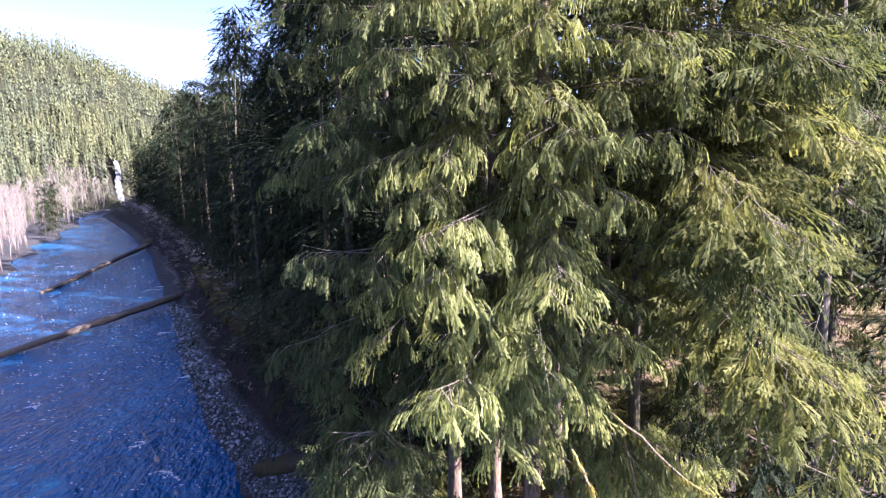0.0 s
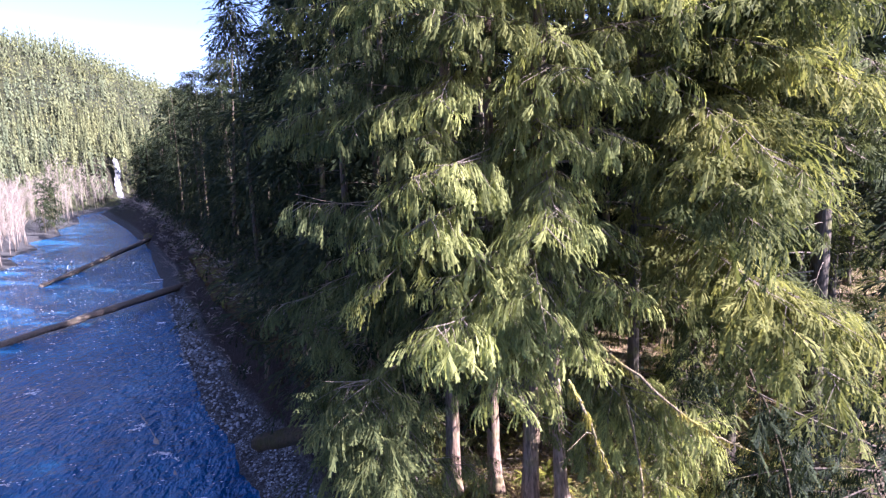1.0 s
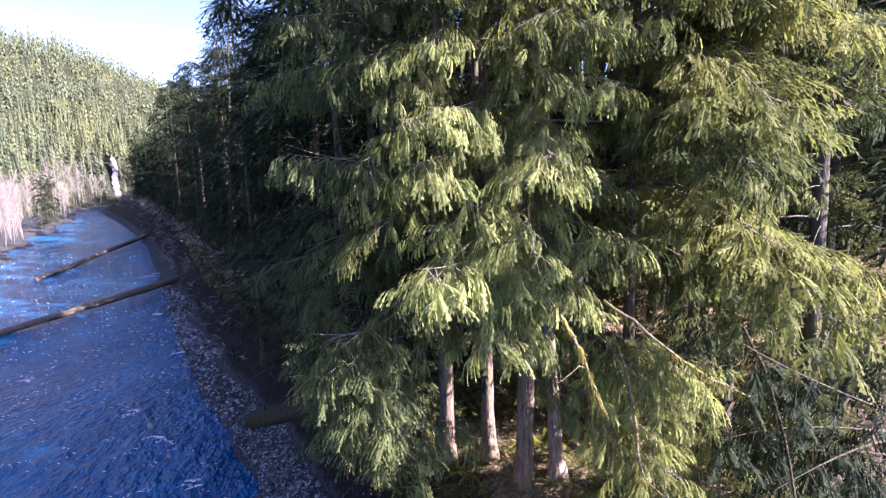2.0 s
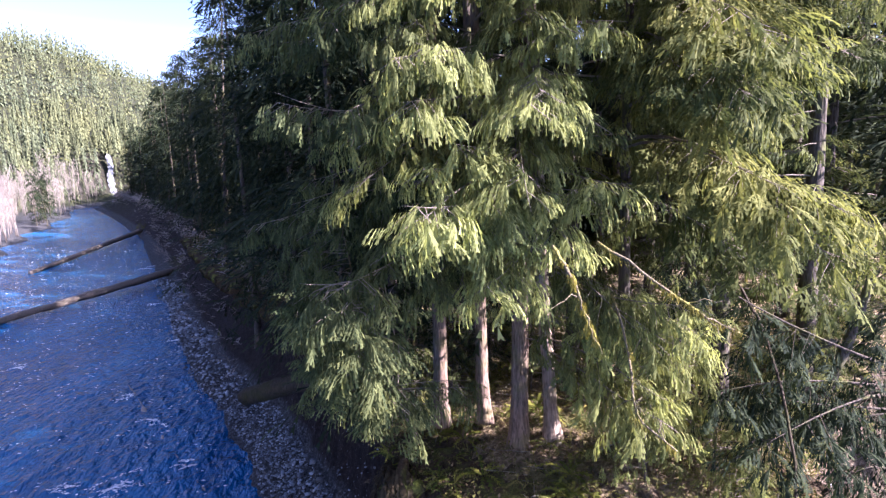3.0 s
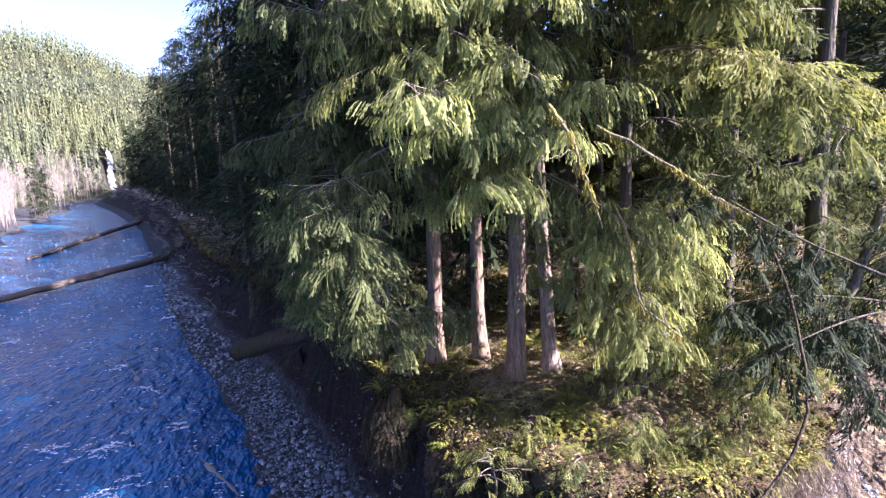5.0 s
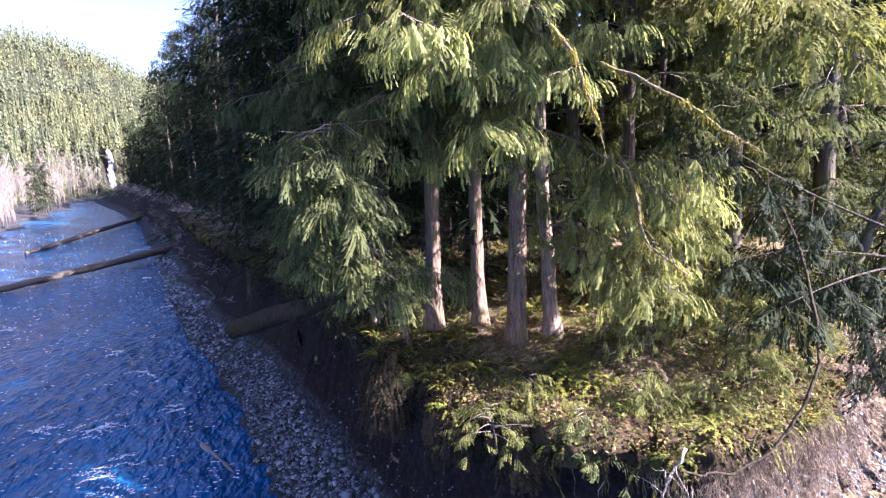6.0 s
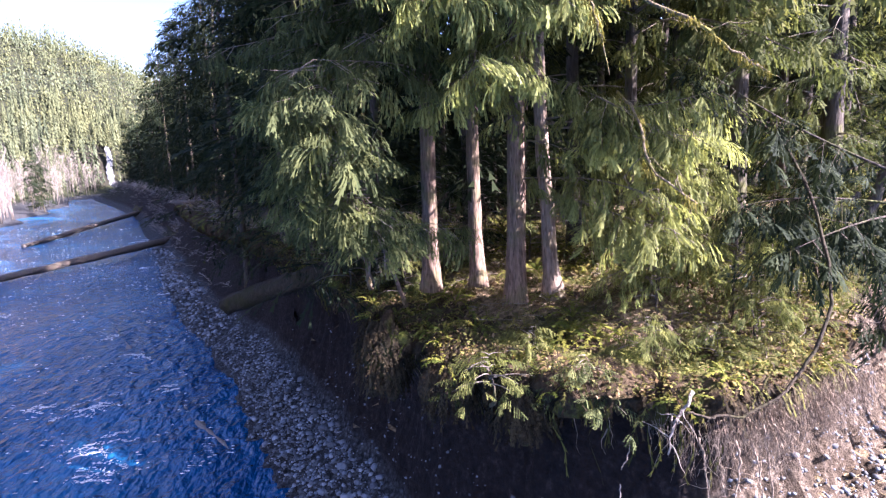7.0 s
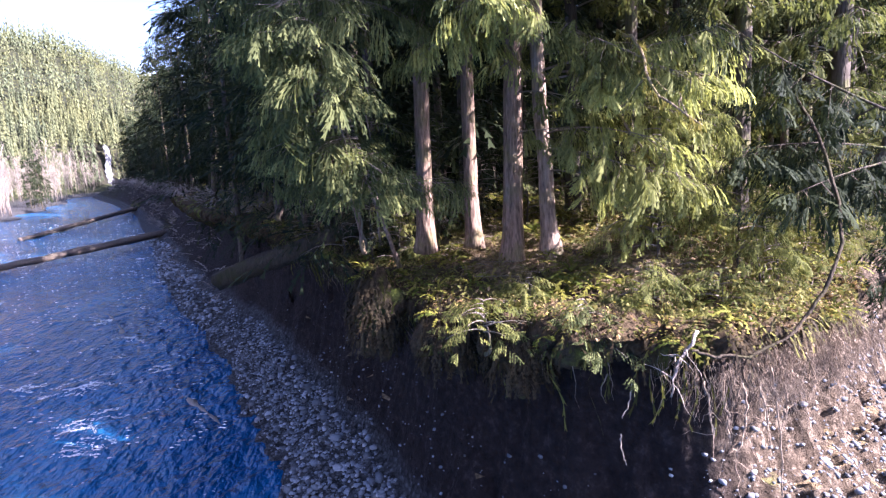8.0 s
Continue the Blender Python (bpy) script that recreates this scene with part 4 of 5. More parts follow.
def root_mass(at, size, seed, label):
    """A slumped clod of roots and moss hanging from the lip, with strands over it."""
    r = np.random.default_rng(seed)
    root = thing("root_clod", at, label, "roots")
    mesh_object("clod", *lump(seed, tuple(0.8 * c for c in size), 0.5, 16, 26), TURF, root, True)
    hair = []
    for _ in range(620):
        a, h = r.uniform(0, 6.28), r.uniform(-0.6, 0.95)
        q = math.sqrt(max(0.05, 1 - h * h))
        p = np.array([math.cos(a) * q * size[0], math.sin(a) * q * size[1], h * size[2]]) * 1.05
        L = r.uniform(0.1, 0.4)
        s = np.linspace(0, 1, 4)[:, None]
        pts = p + s * np.array([math.cos(a) * 0.12, math.sin(a) * 0.15, 0]) - s ** 1.3 * L * UP + r.normal(size=(4, 3)) * 0.03
        hair.append(feather(pts, np.array([-math.sin(a), math.cos(a), 0]), 0.04, 5))
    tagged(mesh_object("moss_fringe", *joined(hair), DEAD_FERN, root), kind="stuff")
    return root


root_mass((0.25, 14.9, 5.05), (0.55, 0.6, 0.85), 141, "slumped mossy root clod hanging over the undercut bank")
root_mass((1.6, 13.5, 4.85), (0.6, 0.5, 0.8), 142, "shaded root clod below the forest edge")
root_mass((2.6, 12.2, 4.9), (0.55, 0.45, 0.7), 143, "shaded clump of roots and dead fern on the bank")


def crooked(name, pts, r0, r1, wood, label, category, seed, sides=7, forks=0, group=""):
    """A crooked stick, root or bough through points, with short forks as parts."""
    pts = np.array(pts, float)
    r = np.random.default_rng(seed)
    t = np.linspace(0, len(pts) - 1, 4 * len(pts))
    fine = np.stack([np.interp(t, np.arange(len(pts)), pts[:, k]) for k in range(3)], -1)
    for _ in range(3):
        fine[1:-1] = (fine[:-2] + fine[1:-1] + fine[2:]) / 3
    fine[1:-1] += r.normal(size=fine[1:-1].shape) * min(0.6 * r0, 0.018)
    root = thing(name, pts[0], label, category, group)
    mesh_object("stem", *tube(fine - pts[0], np.linspace(r0, r1, len(fine)), sides, 0.1, seed=seed), wood, root, True)
    for _ in range(forks):
        k = r.integers(len(fine) // 3, len(fine))
        L = r.uniform(0.15, 0.6)
        way = r.normal(size=3)
        way /= np.linalg.norm(way)
        s = np.linspace(0, 1, 5)[:, None]
        mesh_object("fork", *tube(fine[k] - pts[0] + s * L * way - s * s * 0.3 * L * UP + r.normal(size=(5, 3)) * 0.02, np.linspace(max(r1, 0.008), 0.003, 5), 4, cap=False), wood, root, True)
    return root


def mossy_bough(pts, label, seed, forks):
    """A crooked bough with tufts of moss along it."""
    root = crooked("mossy_bough", pts, 0.026, 0.011, MOSSY, label, "branch", seed, forks=forks)
    r = np.random.default_rng(seed)
    p = np.array(pts) - np.array(pts[0])
    hair = []
    for _ in range(520):
        u = r.uniform(0, len(p) - 1.001)
        a = r.uniform(0, 6.28)
        q = p[int(u)] + (u % 1) * (p[int(u) + 1] - p[int(u)]) + r.normal(size=3) * 0.018
        L = r.uniform(0.02, 0.08) * (1.3 + math.sin(u * 9 + seed))
        s = np.linspace(0, 1, 3)[:, None]
        hair.append(feather(q + s * L * np.array([math.cos(a), math.sin(a), 0.3]) * 0.5 - s * s * L * UP, np.array([-math.sin(a), math.cos(a), 0]), 0.012, 3))
    tagged(mesh_object("moss", *joined(hair), YELLOW_MOSS, root), "yellow-green moss tufts", kind="stuff")
    return root


YELLOW_MOSS = leaf_material("yellow_moss", (0.07, 0.065, 0.018), (0.15, 0.135, 0.03), (0.26, 0.22, 0.05), 0.3, 1.5)
crooked("dead_bough", [(8.95, 15.2, 9.9), (8.5, 13.6, 9.4), (7.8, 11.9, 8.4), (7.2, 10.6, 6.8), (6.55, 10.3, 5.9), (5.9, 10.15, 5.42), (5.15, 10.05, 5.22), (4.65, 10.0, 5.33), (4.28, 9.95, 5.46)], 0.032, 0.018, MOSS_LOG, "dark dead bough arching down over the bank edge", "branch", 151)
crooked("dead_root", [(4.6, 10.3, 5.6), (4.38, 10.2, 5.35), (4.2, 10.15, 5.2), (4.12, 10.12, 4.75)], 0.03, 0.012, PALE_ROOT, "bleached forked root hanging from the turf", "root", 152, forks=7)
crooked("dead_root", [(4.0, 11.0, 4.6), (3.95, 10.95, 4.35), (3.8, 10.9, 4.1)], 0.014, 0.008, PALE_ROOT, "thin pale root against the dark bank", "root", 153, 5)
crooked("dead_root", [(3.78, 10.9, 3.85), (3.79, 10.9, 3.6), (3.85, 10.85, 3.35)], 0.012, 0.007, PALE_ROOT, "thin pale root against the dark bank", "root", 154, 5)
crooked("dead_root", [(5.7, 10.2, 5.0), (5.75, 10.05, 4.3), (5.8, 9.95, 3.2), (5.75, 9.9, 2.3)], 0.014, 0.008, ROOT, "long thin root trailing down the face", "root", 155, 5)
for k, (x, y, z, L) in enumerate([(5.5, 10.15, 4.75, 0.9), (5.25, 10.2, 4.8, 1.1), (5.0, 10.3, 4.7, 0.8), (6.0, 10.3, 4.7, 0.7), (4.8, 10.4, 4.8, 1.0)]):
    crooked("dead_root", [(x, y, z), (x + 0.05, y - 0.1, z - 0.4 * L), (x + 0.12 * (-1) ** k, y - 0.12, z - L)], 0.022, 0.006, ROOT, "sunlit frayed root sticking out of the soil", "root", 156 + k, 6, forks=5)
# mossy boughs in the cedar's lower crown
mossy_bough([(5.0, 13.6, 8.9), (5.13, 13.0, 8.25), (5.7, 12.95, 7.6), (6.3, 13.0, 7.3), (7.12, 13.0, 6.8)], "crooked bough thick with yellow moss", 161, 6)
mossy_bough([(2.3, 9.9, 11.7), (2.45, 9.5, 11.3), (2.6, 9.48, 10.8), (2.78, 9.48, 10.4)], "short hanging bough thick with yellow moss", 162, 2)
mossy_bough([(3.6, 11.3, 11.5), (4.34, 10.2, 10.8), (4.9, 10.2, 10.4), (5.5, 10.2, 10.1)], "crooked bough with yellow moss tufts", 163, 6)
mossy_bough([(4.6, 12.8, 10.2), (4.1, 11.0, 9.6), (3.7, 10.2, 8.9), (4.3, 9.9, 8.4)], "crooked bough with yellow moss tufts", 164, 6)
crooked("leaning_sapling", [(0.15, 16.7, 6.1), (0.05, 15.4, 7.0), (-0.15, 13.6, 8.6), (-0.4, 12.6, 9.7)], 0.028, 0.012, TWIG, "thin pale sapling leaning out over the bank", "tree", 165, forks=4)
crooked("leaning_sapling", [(0.5, 17.0, 6.2), (0.45, 16.6, 8.0), (0.2, 16.2, 10.0)], 0.03, 0.014, TWIG, "thin pale sapling at the forest edge", "tree", 166, forks=3)
crooked("leaning_snag", [(11.5, 14.9, 5.9), (11.9, 14.85, 6.9), (12.3, 14.8, 8.0), (12.8, 14.8, 9.6)], 0.17, 0.1, DARK_BARK, "dark broken trunk leaning by the slope", "snag", 167, 10)
crooked("leaning_snag", [(11.2, 15.1, 5.9), (11.6, 15.05, 6.9), (11.9, 15.0, 8.0)], 0.14, 0.11, DARK_BARK, "dark broken trunk leaning by the slope", "snag", 168, 10)
crooked("submerged_log", [(-15.3, 38.2, -0.27), (-8.55, 26.7, -0.26), (-4.5, 20.6, -0.2)], 0.28, 0.2, PALE_ROOT, "pale waterlogged trunk just under the riffles", "log", 169, 8)
log("bank_log", (-21.3, 72, 5.7), (-10.5, 60, 6.1), 0.3, 0.25, "fallen log resting on the far bank edge", LOGWOOD, 104)


def root_wad(at, size, seed):
    root = thing("root_wad", at, "upturned root wad of a river log", "roots")
    mesh_object("burl", *lump(seed, size, 0.35), DARK_BARK, root, True)
    r = np.random.default_rng(seed)
    for _ in range(16):
        w = r.normal(size=3)
        w /= np.linalg.norm(w)
        s = np.linspace(0, 1, 4)[:, None]
        mesh_object("root", *tube(s * w * r.uniform(1.2, 2.2) * np.array(size) + r.normal(size=(4, 3)) * 0.08, [0.16, 0.11, 0.07, 0.02], 5, cap=False), DARK_BARK, root, True)


root_wad((-22.4, 75.2, 1.3), (0.9, 0.8, 1.1), 171)
root_wad((-46.6, 129.2, 1.4), (1.1, 0.9, 1.3), 172)
for k in range(12):
    u = k / 11
    x, y = -45.0 - 1.1 * u, 86 + 20 * u
    crooked("upright_twig", [(x, y, 0.15), (x + 0.1, y, 0.9), (x + 0.05 * (-1) ** k, y + 0.2, 1.5 + 0.5 * (k % 3))], 0.05, 0.015, DARK_BARK, "upright dead limb on the fallen tree", "branch", 180 + k, 4, group="limbs of the fallen tree")

def whitewater(seed):
    """Broken foam on the standing waves: small ragged flakes drawn out along the current."""
    r = np.random.default_rng(seed)
    parts = []
    for fx, fy, wide, tall in RAPIDS:
        crests = [(r.normal() * 0.3 * wide, r.normal() * 0.5 * wide, r.uniform(0.4, 1.0) * wide, r.normal() * 0.25) for _ in range(4)]
        for _ in range(int(330 * wide * (0.4 + 2 * tall))):
            cx, cy, reach, slant = crests[r.integers(4)]
            u = r.uniform(-1, 1)
            x, y = fx + cx + u * reach, fy + cy - 0.3 * reach * u * u + slant * u * reach + abs(r.normal()) * 0.16 * wide
            a, b = r.uniform(0.012, 0.075), r.uniform(0.01, 0.03)
            t = np.sort(r.uniform(0, 6.28, 7))
            q = np.stack([np.cos(t) * a * r.uniform(0.4, 1.3, 7), np.sin(t) * b * r.uniform(0.4, 1.3, 7), r.uniform(0, 0.03, 7)], -1)
            c, s = math.cos(0.35 + r.normal() * 0.3), math.sin(0.35 + r.normal() * 0.3)
            q = np.stack([q[:, 0] * c - q[:, 1] * s, q[:, 0] * s + q[:, 1] * c, q[:, 2]], -1)
            z = float(swell(np.array([x]), np.array([y]))[0]) + 0.025
            v = np.concatenate([[[0, 0, 0.03]], q]) + np.array([x, y, z])
            k = np.arange(1, 8)
            parts.append((v, np.stack([0 * k, k, k % 7 + 1], -1)))
    for _ in range(650):
        y = 20 + 95 * r.random() ** 1.5
        x = np.interp(y, [20, 50, 75, 115], [-4.5, -15, -25, -43]) - (14 + 0.12 * y) * r.random()
        for _ in range(r.integers(1, 4)):
            t, big = np.sort(r.uniform(0, 6.28, 6)), 0.6 + 0.012 * y
            q = np.stack([np.cos(t) * 0.11 * big * r.uniform(0.3, 1.2, 6), np.sin(t) * 0.035 * big * r.uniform(0.3, 1.2, 6), r.uniform(0, 0.02, 6)], -1)
            at = np.array([x + r.normal() * 0.3, y + r.normal() * 0.25, 0.0])
            at[2] = float(swell(at[:1], at[1:2])[0]) + 0.03
            k = np.arange(1, 7)
            parts.append((np.concatenate([[[0, 0, 0.03]], q]) + at, np.stack([0 * k, k, k % 6 + 1], -1)))
    n = Nodes("foam")
    n.base(n.ramp(n.noise(n.coord(), 12), (0.3, (0.6, 0.62, 0.64)), (0.7, (0.85, 0.86, 0.87))), 0.8)
    return tagged(mesh_object("whitewater", *joined(parts), n.mat), "white foam on small standing waves", "foam", kind="stuff")


whitewater(175)

# stones
STONE = Nodes("river_stone")
sn = STONE.coord()
STONE.bump(STONE.noise(sn, 30, 5), 0.3, 0.01)
tint = STONE.math("FRACT", STONE.math("ADD", STONE.island(), STONE.any_object()), 0.0)
STONE.base(STONE.mix(0.35, STONE.ramp(tint, (0.0, (0.03, 0.033, 0.038)), (0.4, (0.095, 0.108, 0.128)), (0.75, (0.2, 0.222, 0.26)), (1.0, (0.4, 0.42, 0.45))),
                     STONE.ramp(STONE.noise(sn, 8, 5), (0.3, (0.06, 0.064, 0.07)), (0.7, (0.2, 0.205, 0.215)))), 0.75, 0.3)
STONE = STONE.mat
PEBBLES = [lump(s, (1, 0.8, 0.55), 0.16, 4, 5) for s in range(190, 196)]


def beach_spots(n, seed, ylo, yhi, zlo, zhi, xlo=-26, xhi=12):
    r = np.random.default_rng(seed)
    x, y = r.uniform(xlo, xhi, n * 40), r.uniform(ylo, yhi, n * 40)
    d = polygon_distance(x, y, LIP)
    x, y = x[(d > 0.2) & (d < 8)], y[(d > 0.2) & (d < 8)]
    z = height(x, y)
    ok = (z > zlo) & (z < zhi)
    return np.stack([x, y, z], -1)[ok][:n]


def stone_field(name, n, seed, ylo, yhi, zlo, zhi, lo, hi, parent, xlo=-26):
    r = np.random.default_rng(seed)
    p = beach_spots(n, seed, ylo, yhi, zlo, zhi, xlo)
    size = lo + (hi - lo) * r.random(len(p)) ** 2.2
    bits = [scatter(PEBBLES[k], p[k::6] + UP * 0.12 * size[k::6, None], r.uniform(0, 6.28, len(p[k::6])), size[k::6], r.normal(size=len(p[k::6])) * 0.25) for k in range(6)]
    return tagged(mesh_object(name, *joined(bits), STONE, parent, True), kind="stuff")


beach = thing("gravel_beach", (0, 0, 0), "grey cobble beach below the eroded bank", "beach", kind="structure")
stone_field("gravel", 5200, 201, 13, 34, 0.05, 0.78, 0.022, 0.1, beach)
stone_field("gravel", 450, 206, 13, 34, -0.05, 2.0, 0.012, 0.05, beach)
stone_field("gravel", 900, 208, 9, 24, 1.0, 4.2, 0.015, 0.065, beach)
stone_field("gravel", 1800, 202, 34, 75, -0.1, 1.1, 0.08, 0.22, beach)
stone_field("gravel", 2600, 203, 8, 24, 0.9, 4.6, 0.012, 0.06, beach, 4.9)
stone_field("gravel", 420, 207, 8, 24, 0.9, 4.5, 0.03, 0.09, beach, 4.9)
stone_meshes = []
for k, (v, f) in enumerate(PEBBLES):
    ob = mesh_object("stone", v, f, STONE, beach, True)
    stone_meshes.append(ob.data)
    ob.location, ob.scale = (-1.0 - 0.35 * k, 18.0 + 1.3 * k, 0.5), (0.2, 0.2, 0.2)
    ob.location.z = float(height(ob.location.x, ob.location.y)) + 0.04
r = np.random.default_rng(204)
for p in beach_spots(280, 205, 13.5, 26, 0.1, 0.8, -6, 5):
    ob = new("stone", stone_meshes[r.integers(6)])
    ob.parent = beach
    k = 0.05 + 0.12 * r.random() ** 2.5
    ob.location, ob.scale, ob.rotation_euler = (p[0], p[1], p[2] + 0.15 * k), (k, k, k), (r.normal() * 0.2, r.normal() * 0.2, r.uniform(0, 6.28))

# ---------------------------------------------------------------- forest floor plants
FERN_LEAF = leaf_material("fern_leaf", (0.07, 0.09, 0.018), (0.17, 0.17, 0.035), (0.30, 0.26, 0.06), 0.35, 1.2)
SALAL = leaf_material("low_shrub_leaf", (0.05, 0.065, 0.02), (0.13, 0.122, 0.04), (0.21, 0.178, 0.064), 0.3, 1.5)
DEAD_LEAF = leaf_material("dead_leaf", (0.08, 0.05, 0.026), (0.17, 0.115, 0.062), (0.3, 0.215, 0.13), 0.2, 1.5)


def fern(seed):
    r = np.random.default_rng(seed)
    out = []
    for k in range(9):
        a = 6.28 * k / 9 + r.normal() * 0.25
        L, s = r.uniform(0.4, 0.75), np.linspace(0, 1, 5)
        pts = np.stack([np.cos(a) * s * L, np.sin(a) * s * L, L * (1.0 * s - 0.95 * s * s)], -1)
        out.append(feather(pts, np.array([-math.sin(a), math.cos(a), 0]), 0.07, 7))
    return joined(out)


FERNS = []
for k in range(4):
    ob = mesh_object("sword_fern", *fern(211 + k), FERN_LEAF)
    tagged(ob, "sunlit yellow-green fern on the forest floor", "fern", "ferns of the forest floor")
    FERNS.append(ob)


def floor_spots(n, seed, xlo, xhi, ylo, yhi, dlo, dhi):
    r = np.random.default_rng(seed)
    x, y = r.uniform(xlo, xhi, n * 12), r.uniform(ylo, yhi, n * 12)
    d = polygon_distance(x, y, LIP)
    ok = (d > dlo) & (d < dhi)
    x, y = x[ok], y[ok]
    z = height(x, y)
    return np.stack([x, y, z], -1)[z > 4.95][:n]


r = np.random.default_rng(215)
for k, p in enumerate(floor_spots(150, 216, -3, 13, 10.5, 26, -9, 0.35)):
    m = pose(p[0], p[1], p[2] + 0.08, r.normal() * 8, r.normal() * 8, r.uniform(0, 360))
    if k < 4:
        FERNS[k].matrix_world = m
    else:
        size = r.uniform(0.55, 1.2)
        FERNS[k % 4].scale = (size, size, size)
        copy_thing(FERNS[k % 4], m)
for ob in FERNS:
    ob.scale = (1, 1, 1)


def sprig_mesh():
    """A low sprig of three ragged leaflets."""
    out = []
    for a in (0.0, 2.0, 4.1):
        way = np.array([math.cos(a), math.sin(a), 0])
        out.append(feather(np.array([0 * way, way * 0.5 + 0.25 * UP, way + 0.1 * UP]), np.array([-way[1], way[0], 0]), 0.2, 3))
    return joined(out)


SPRIG = sprig_mesh()


def low_leaves(name, n, seed, mat, label, lo, hi, tall, area, sprig=False):
    """Ground cover of small pointed leaves."""
    r = np.random.default_rng(seed)
    p = floor_spots(n, seed, *area)
    leaf = SPRIG if sprig else strip(np.array([[0, 0, 0], [0.45, 0, 0.12], [1, 0, 0.02]]), np.array([0.06, 0.22, 0.02]), np.array([0, 1.0, 0]))
    p = p + UP * (0.03 + tall * r.random(len(p)) ** 1.5)[:, None]
    v, f = scatter(leaf, p, r.uniform(0, 6.28, len(p)), r.uniform(lo, hi, len(p)), r.normal(size=len(p)) * 0.6, r.normal(size=len(p)) * 0.5)
    return tagged(mesh_object(name, v, f, mat), label, "undergrowth", kind="stuff")


low_leaves("undergrowth", 8000, 221, SALAL, "yellow-green low shrubs and moss on the forest floor", 0.06, 0.17, 0.25, (-4, 15, 10, 26, -8, 0.45), True)
low_leaves("undergrowth", 8000, 224, SALAL, "leafy low shrubs along the sunny edge", 0.05, 0.12, 0.9, (5.5, 14, 10.5, 18, -5, 0.1))
low_leaves("leaf_litter", 16000, 222, DEAD_LEAF, "brown leaf litter and dead fern", 0.025, 0.075, 0.08, (-4, 15, 10, 26, -8, 0.5))
low_leaves("undergrowth", 6000, 223, SALAL, "dim undergrowth between the trunks", 0.12, 0.3, 0.7, (-30, 40, 22, 70, -30, -0.3))


def fallen_sticks(n, seed):
    r = np.random.default_rng(seed)
    p = floor_spots(n, seed, -3, 14, 10.4, 24, -7, 0.4)
    parts = []
    for q in p:
        a, L = r.uniform(0, 6.28), r.uniform(0.2, 1.3)
        s = np.linspace(-0.5, 0.5, 4)[:, None]
        parts.append(tube(q + UP * (0.06 + 0.12 * r.random()) + s * L * np.array([math.cos(a), math.sin(a), r.normal() * 0.15]) + r.normal(size=(4, 3)) * 0.02, [0.012, 0.011, 0.008, 0.004], 4, cap=False))
    return tagged(mesh_object("fallen_sticks", *joined(parts), TWIG), "grey fallen sticks in the litter", "sticks", kind="stuff")


fallen_sticks(260, 225)

def lip_cover(seed):
    """Leaves, litter and ferns growing on the overhanging turf."""
    r = np.random.default_rng(seed)
    keep = np.flatnonzero((LIP_ROWS[0][:, 1] < 30) & (LIP_ROWS[0][:, 0] < 9.0))
    leaf = strip(np.array([[0, 0, 0], [0.45, 0, 0.12], [1, 0, 0.02]]), np.array([0.06, 0.3, 0.02]), np.array([0, 1.0, 0]))
    for name, n, mat, tall, label in (("edge_shrub", 5200, SALAL, 0.22, "low leafy plants on the turf edge"), ("edge_litter", 3200, DEAD_LEAF, 0.05, "brown litter on the turf edge")):
        k, u = keep[r.integers(len(keep), size=n)], r.uniform(0, 3, n)
        lo = np.minimum(u.astype(int), 2)
        p = LIP_ROWS[lo, k] * (1 - (u - lo))[:, None] + LIP_ROWS[lo + 1, k] * (u - lo)[:, None]
        p = p + r.normal(size=p.shape) * 0.03 + UP * (0.03 + tall * r.random(n) ** 1.5)[:, None]
        tagged(mesh_object(name, *scatter(leaf, p, r.uniform(0, 6.28, n), r.uniform(0.035, 0.1, n), r.normal(size=n) * 0.6, r.normal(size=n) * 0.5), mat), label, "undergrowth", kind="stuff")
    for j in range(34):
        k = keep[r.integers(len(keep))]
        p = LIP_ROWS[r.integers(1, 4), k]
        FERNS[j % 4].scale = (0.7, 0.7, 0.7)
        o = LIP_OUT[k]
        copy_thing(FERNS[j % 4], pose(p[0], p[1], p[2] + 0.02, -25 * o[1] * -1, 25 * o[0], r.uniform(0, 360)))
    for ob in FERNS:
        ob.scale = (1, 1, 1)


lip_cover(227)

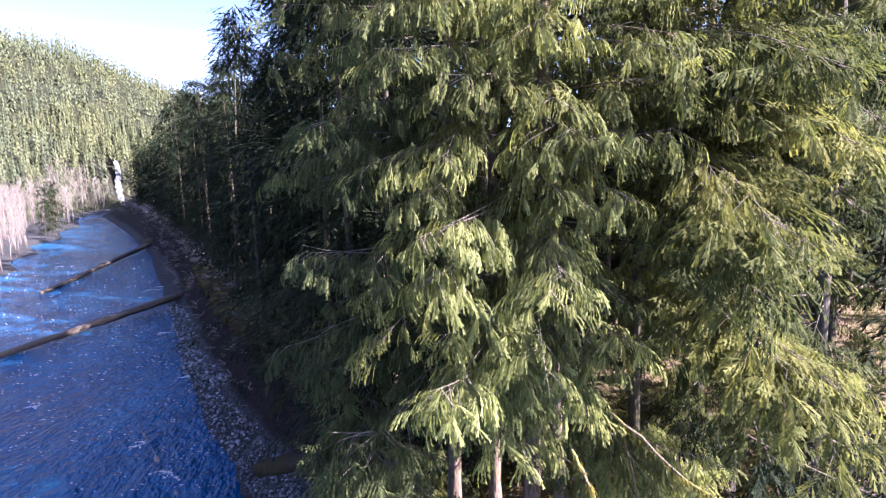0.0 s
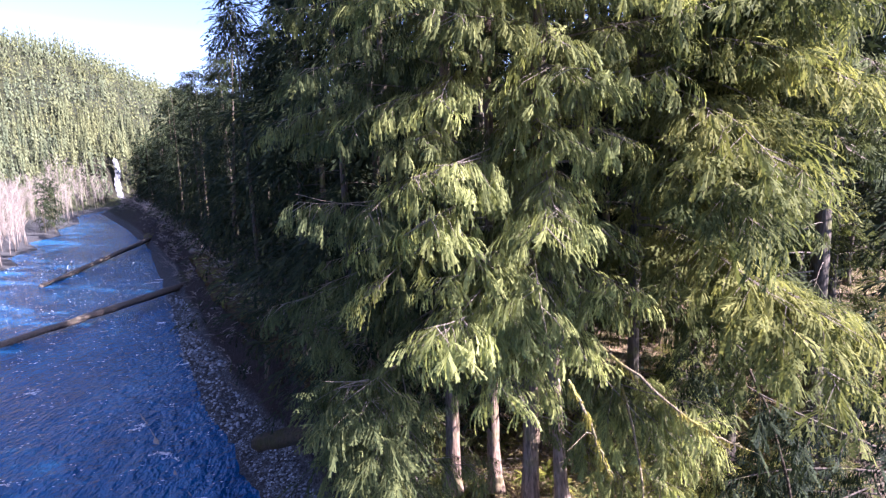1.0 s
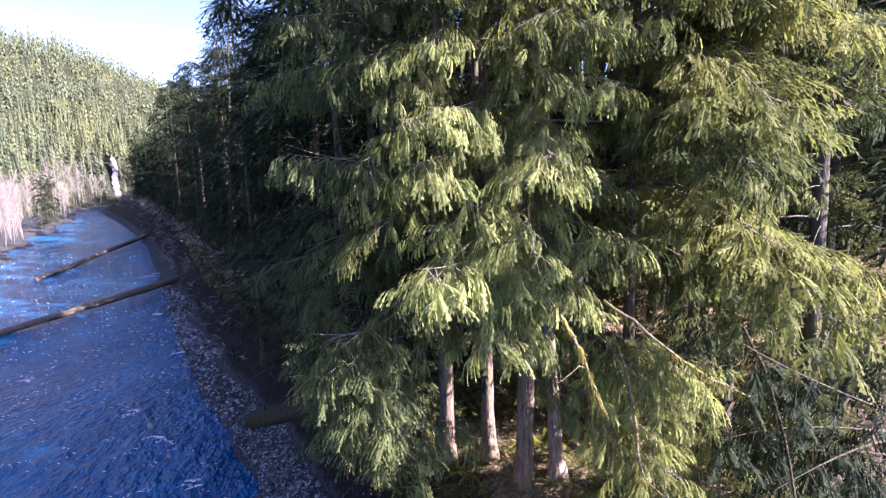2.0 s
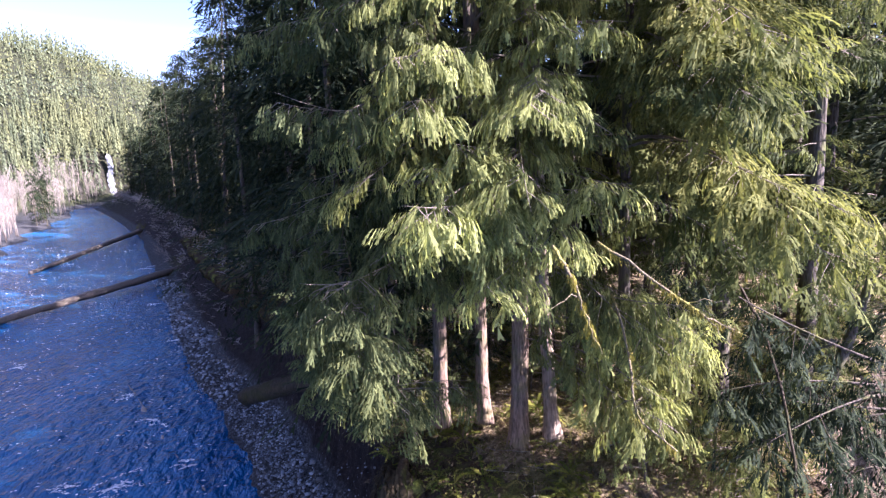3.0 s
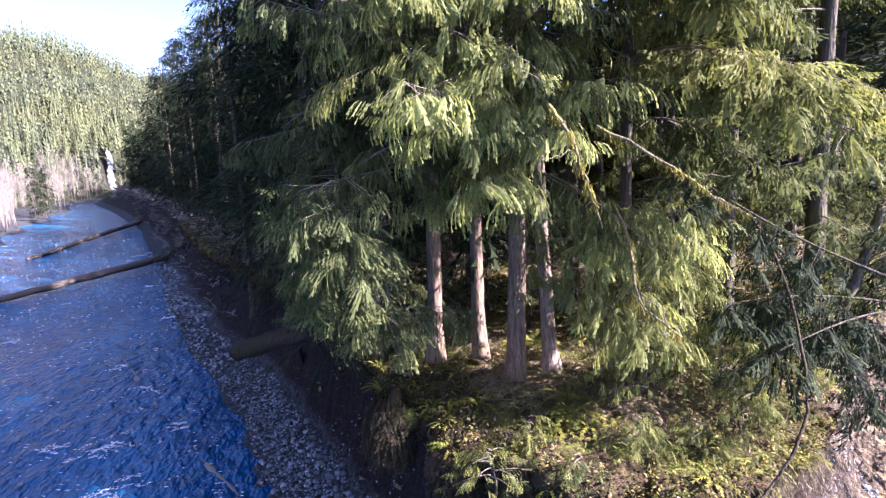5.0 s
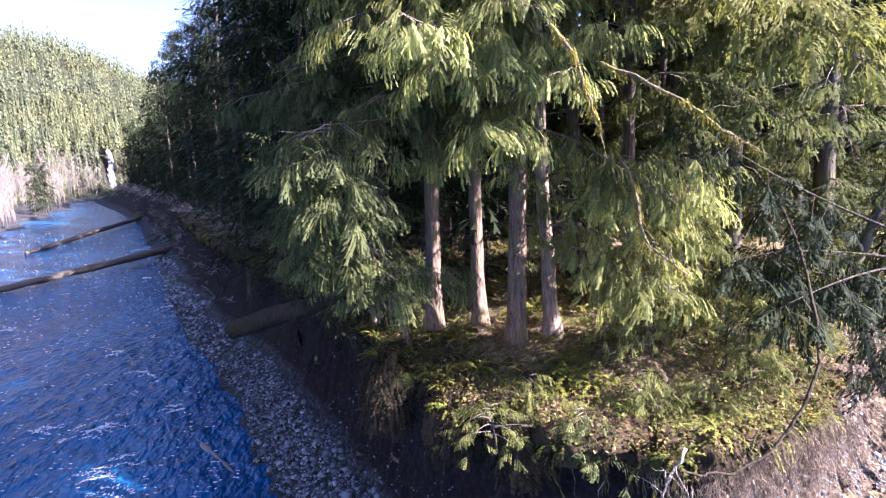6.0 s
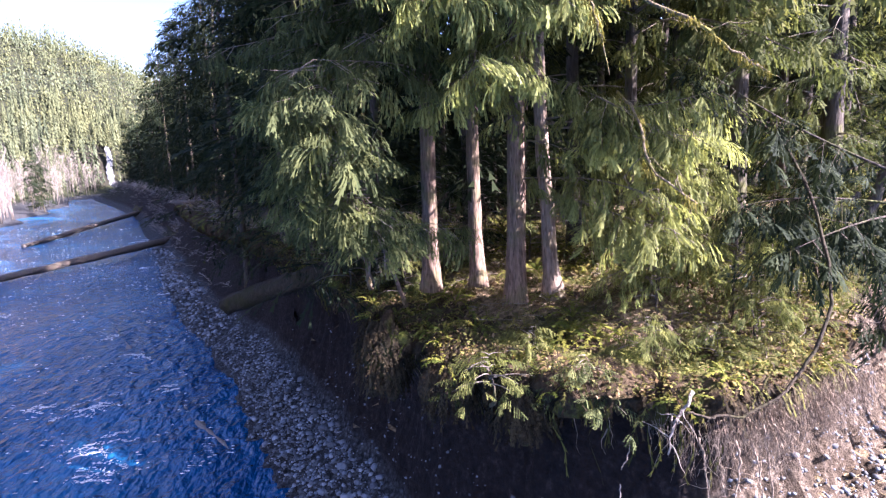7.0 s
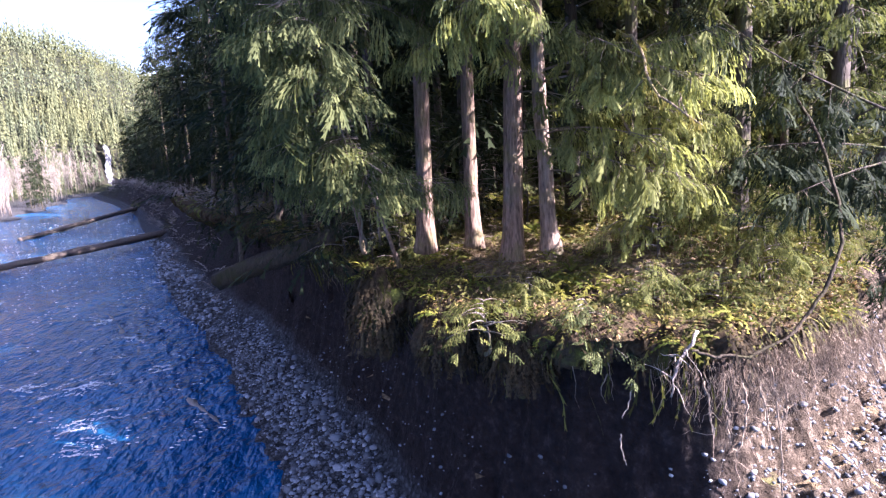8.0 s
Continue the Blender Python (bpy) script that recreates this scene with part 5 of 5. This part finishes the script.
# young conifers on the point
for k, (x, y, tall, L, leaf) in enumerate([(5.5, 12.9, 2.6, 1.3, CEDAR_LEAF), (7.7, 15.3, 4.6, 1.4, CEDAR_LEAF), (4.6, 11.7, 0.8, 0.7, HEMLOCK_LEAF), (5.7, 11.4, 0.7, 0.6, HEMLOCK_LEAF), (2.9, 12.8, 0.8, 0.9, HEMLOCK_LEAF), (6.9, 12.6, 2.0, 1.0, CEDAR_LEAF), (6.5, 13.4, 3.4, 1.0, CEDAR_LEAF), (5.3, 12.6, 1.7, 0.8, CEDAR_LEAF), (6.9, 11.9, 1.5, 0.7, HEMLOCK_LEAF), (7.7, 12.6, 1.9, 0.8, HEMLOCK_LEAF), (1.9, 11.9, 0.7, 0.9, HEMLOCK_LEAF),
                                           (3.4, 11.4, 0.7, 0.8, HALF_SHADE_LEAF), (9.2, 13.6, 2.4, 1.0, HEMLOCK_LEAF), (1.0, 17.6, 1.8, 0.9, HEMLOCK_LEAF), (11.2, 15.0, 4.0, 1.4, HEMLOCK_LEAF), (12.9, 16.5, 4.6, 1.5, HEMLOCK_LEAF), (14.6, 17.6, 5.0, 1.6, HEMLOCK_LEAF), (9.9, 13.9, 2.2, 1.0, HEMLOCK_LEAF), (10.8, 14.6, 2.6, 1.1, HEMLOCK_LEAF), (12.1, 15.8, 3.0, 1.2, HEMLOCK_LEAF), (2.2, 18.4, 3.4, 1.4, HALF_SHADE_LEAF), (4.4, 17.3, 3.0, 1.3, HALF_SHADE_LEAF), (5.4, 18.2, 4.2, 1.5, HALF_SHADE_LEAF), (7.6, 17.5, 4.0, 1.4, HALF_SHADE_LEAF), (8.3, 16.6, 3.2, 1.3, HEMLOCK_LEAF), (3.6, 19.5, 3.8, 1.5, SHADED_LEAF), (9.7, 17.2, 4.4, 1.5, HEMLOCK_LEAF), (1.2, 20.3, 3.6, 1.5, SHADED_LEAF), (5.7, 13.9, 3.6, 1.5, CEDAR_LEAF), (13.7, 16.9, 3.0, 1.2, HEMLOCK_LEAF), (15.6, 17.6, 5.0, 1.8, HEMLOCK_LEAF), (17.0, 19.3, 5.5, 1.9, HEMLOCK_LEAF), (18.8, 20.3, 5.0, 1.9, HEMLOCK_LEAF), (13.2, 18.2, 4.0, 1.6, HEMLOCK_LEAF), (0.3, 18.4, 3.2, 1.2, SHADED_LEAF), (-0.5, 20.0, 3.4, 1.3, SHADED_LEAF), (1.6, 19.0, 3.0, 1.2, SHADED_LEAF), (3.2, 18.2, 3.0, 1.2, SHADED_LEAF), (-1.4, 22.4, 3.2, 1.3, SHADED_LEAF)]):
    z = float(height(x, y))
    z = max(z, 5.2)
    near_tree("young_hemlock", (x, y, z), "bushy young conifer on the bank top", 0.03, tall, boughs(int(10 + 5 * tall), 0.15 * tall, tall, L, [ALL], 230 + k, 0.8), CEDAR_FRONDS if leaf is CEDAR_LEAF else HEMLOCK_FRONDS, leaf,
              wood=DARK_BARK, seed=230 + k, flare=0.2, frond_size=0.6, group="young conifers", sag=(0.35, 0.4, 0.0))
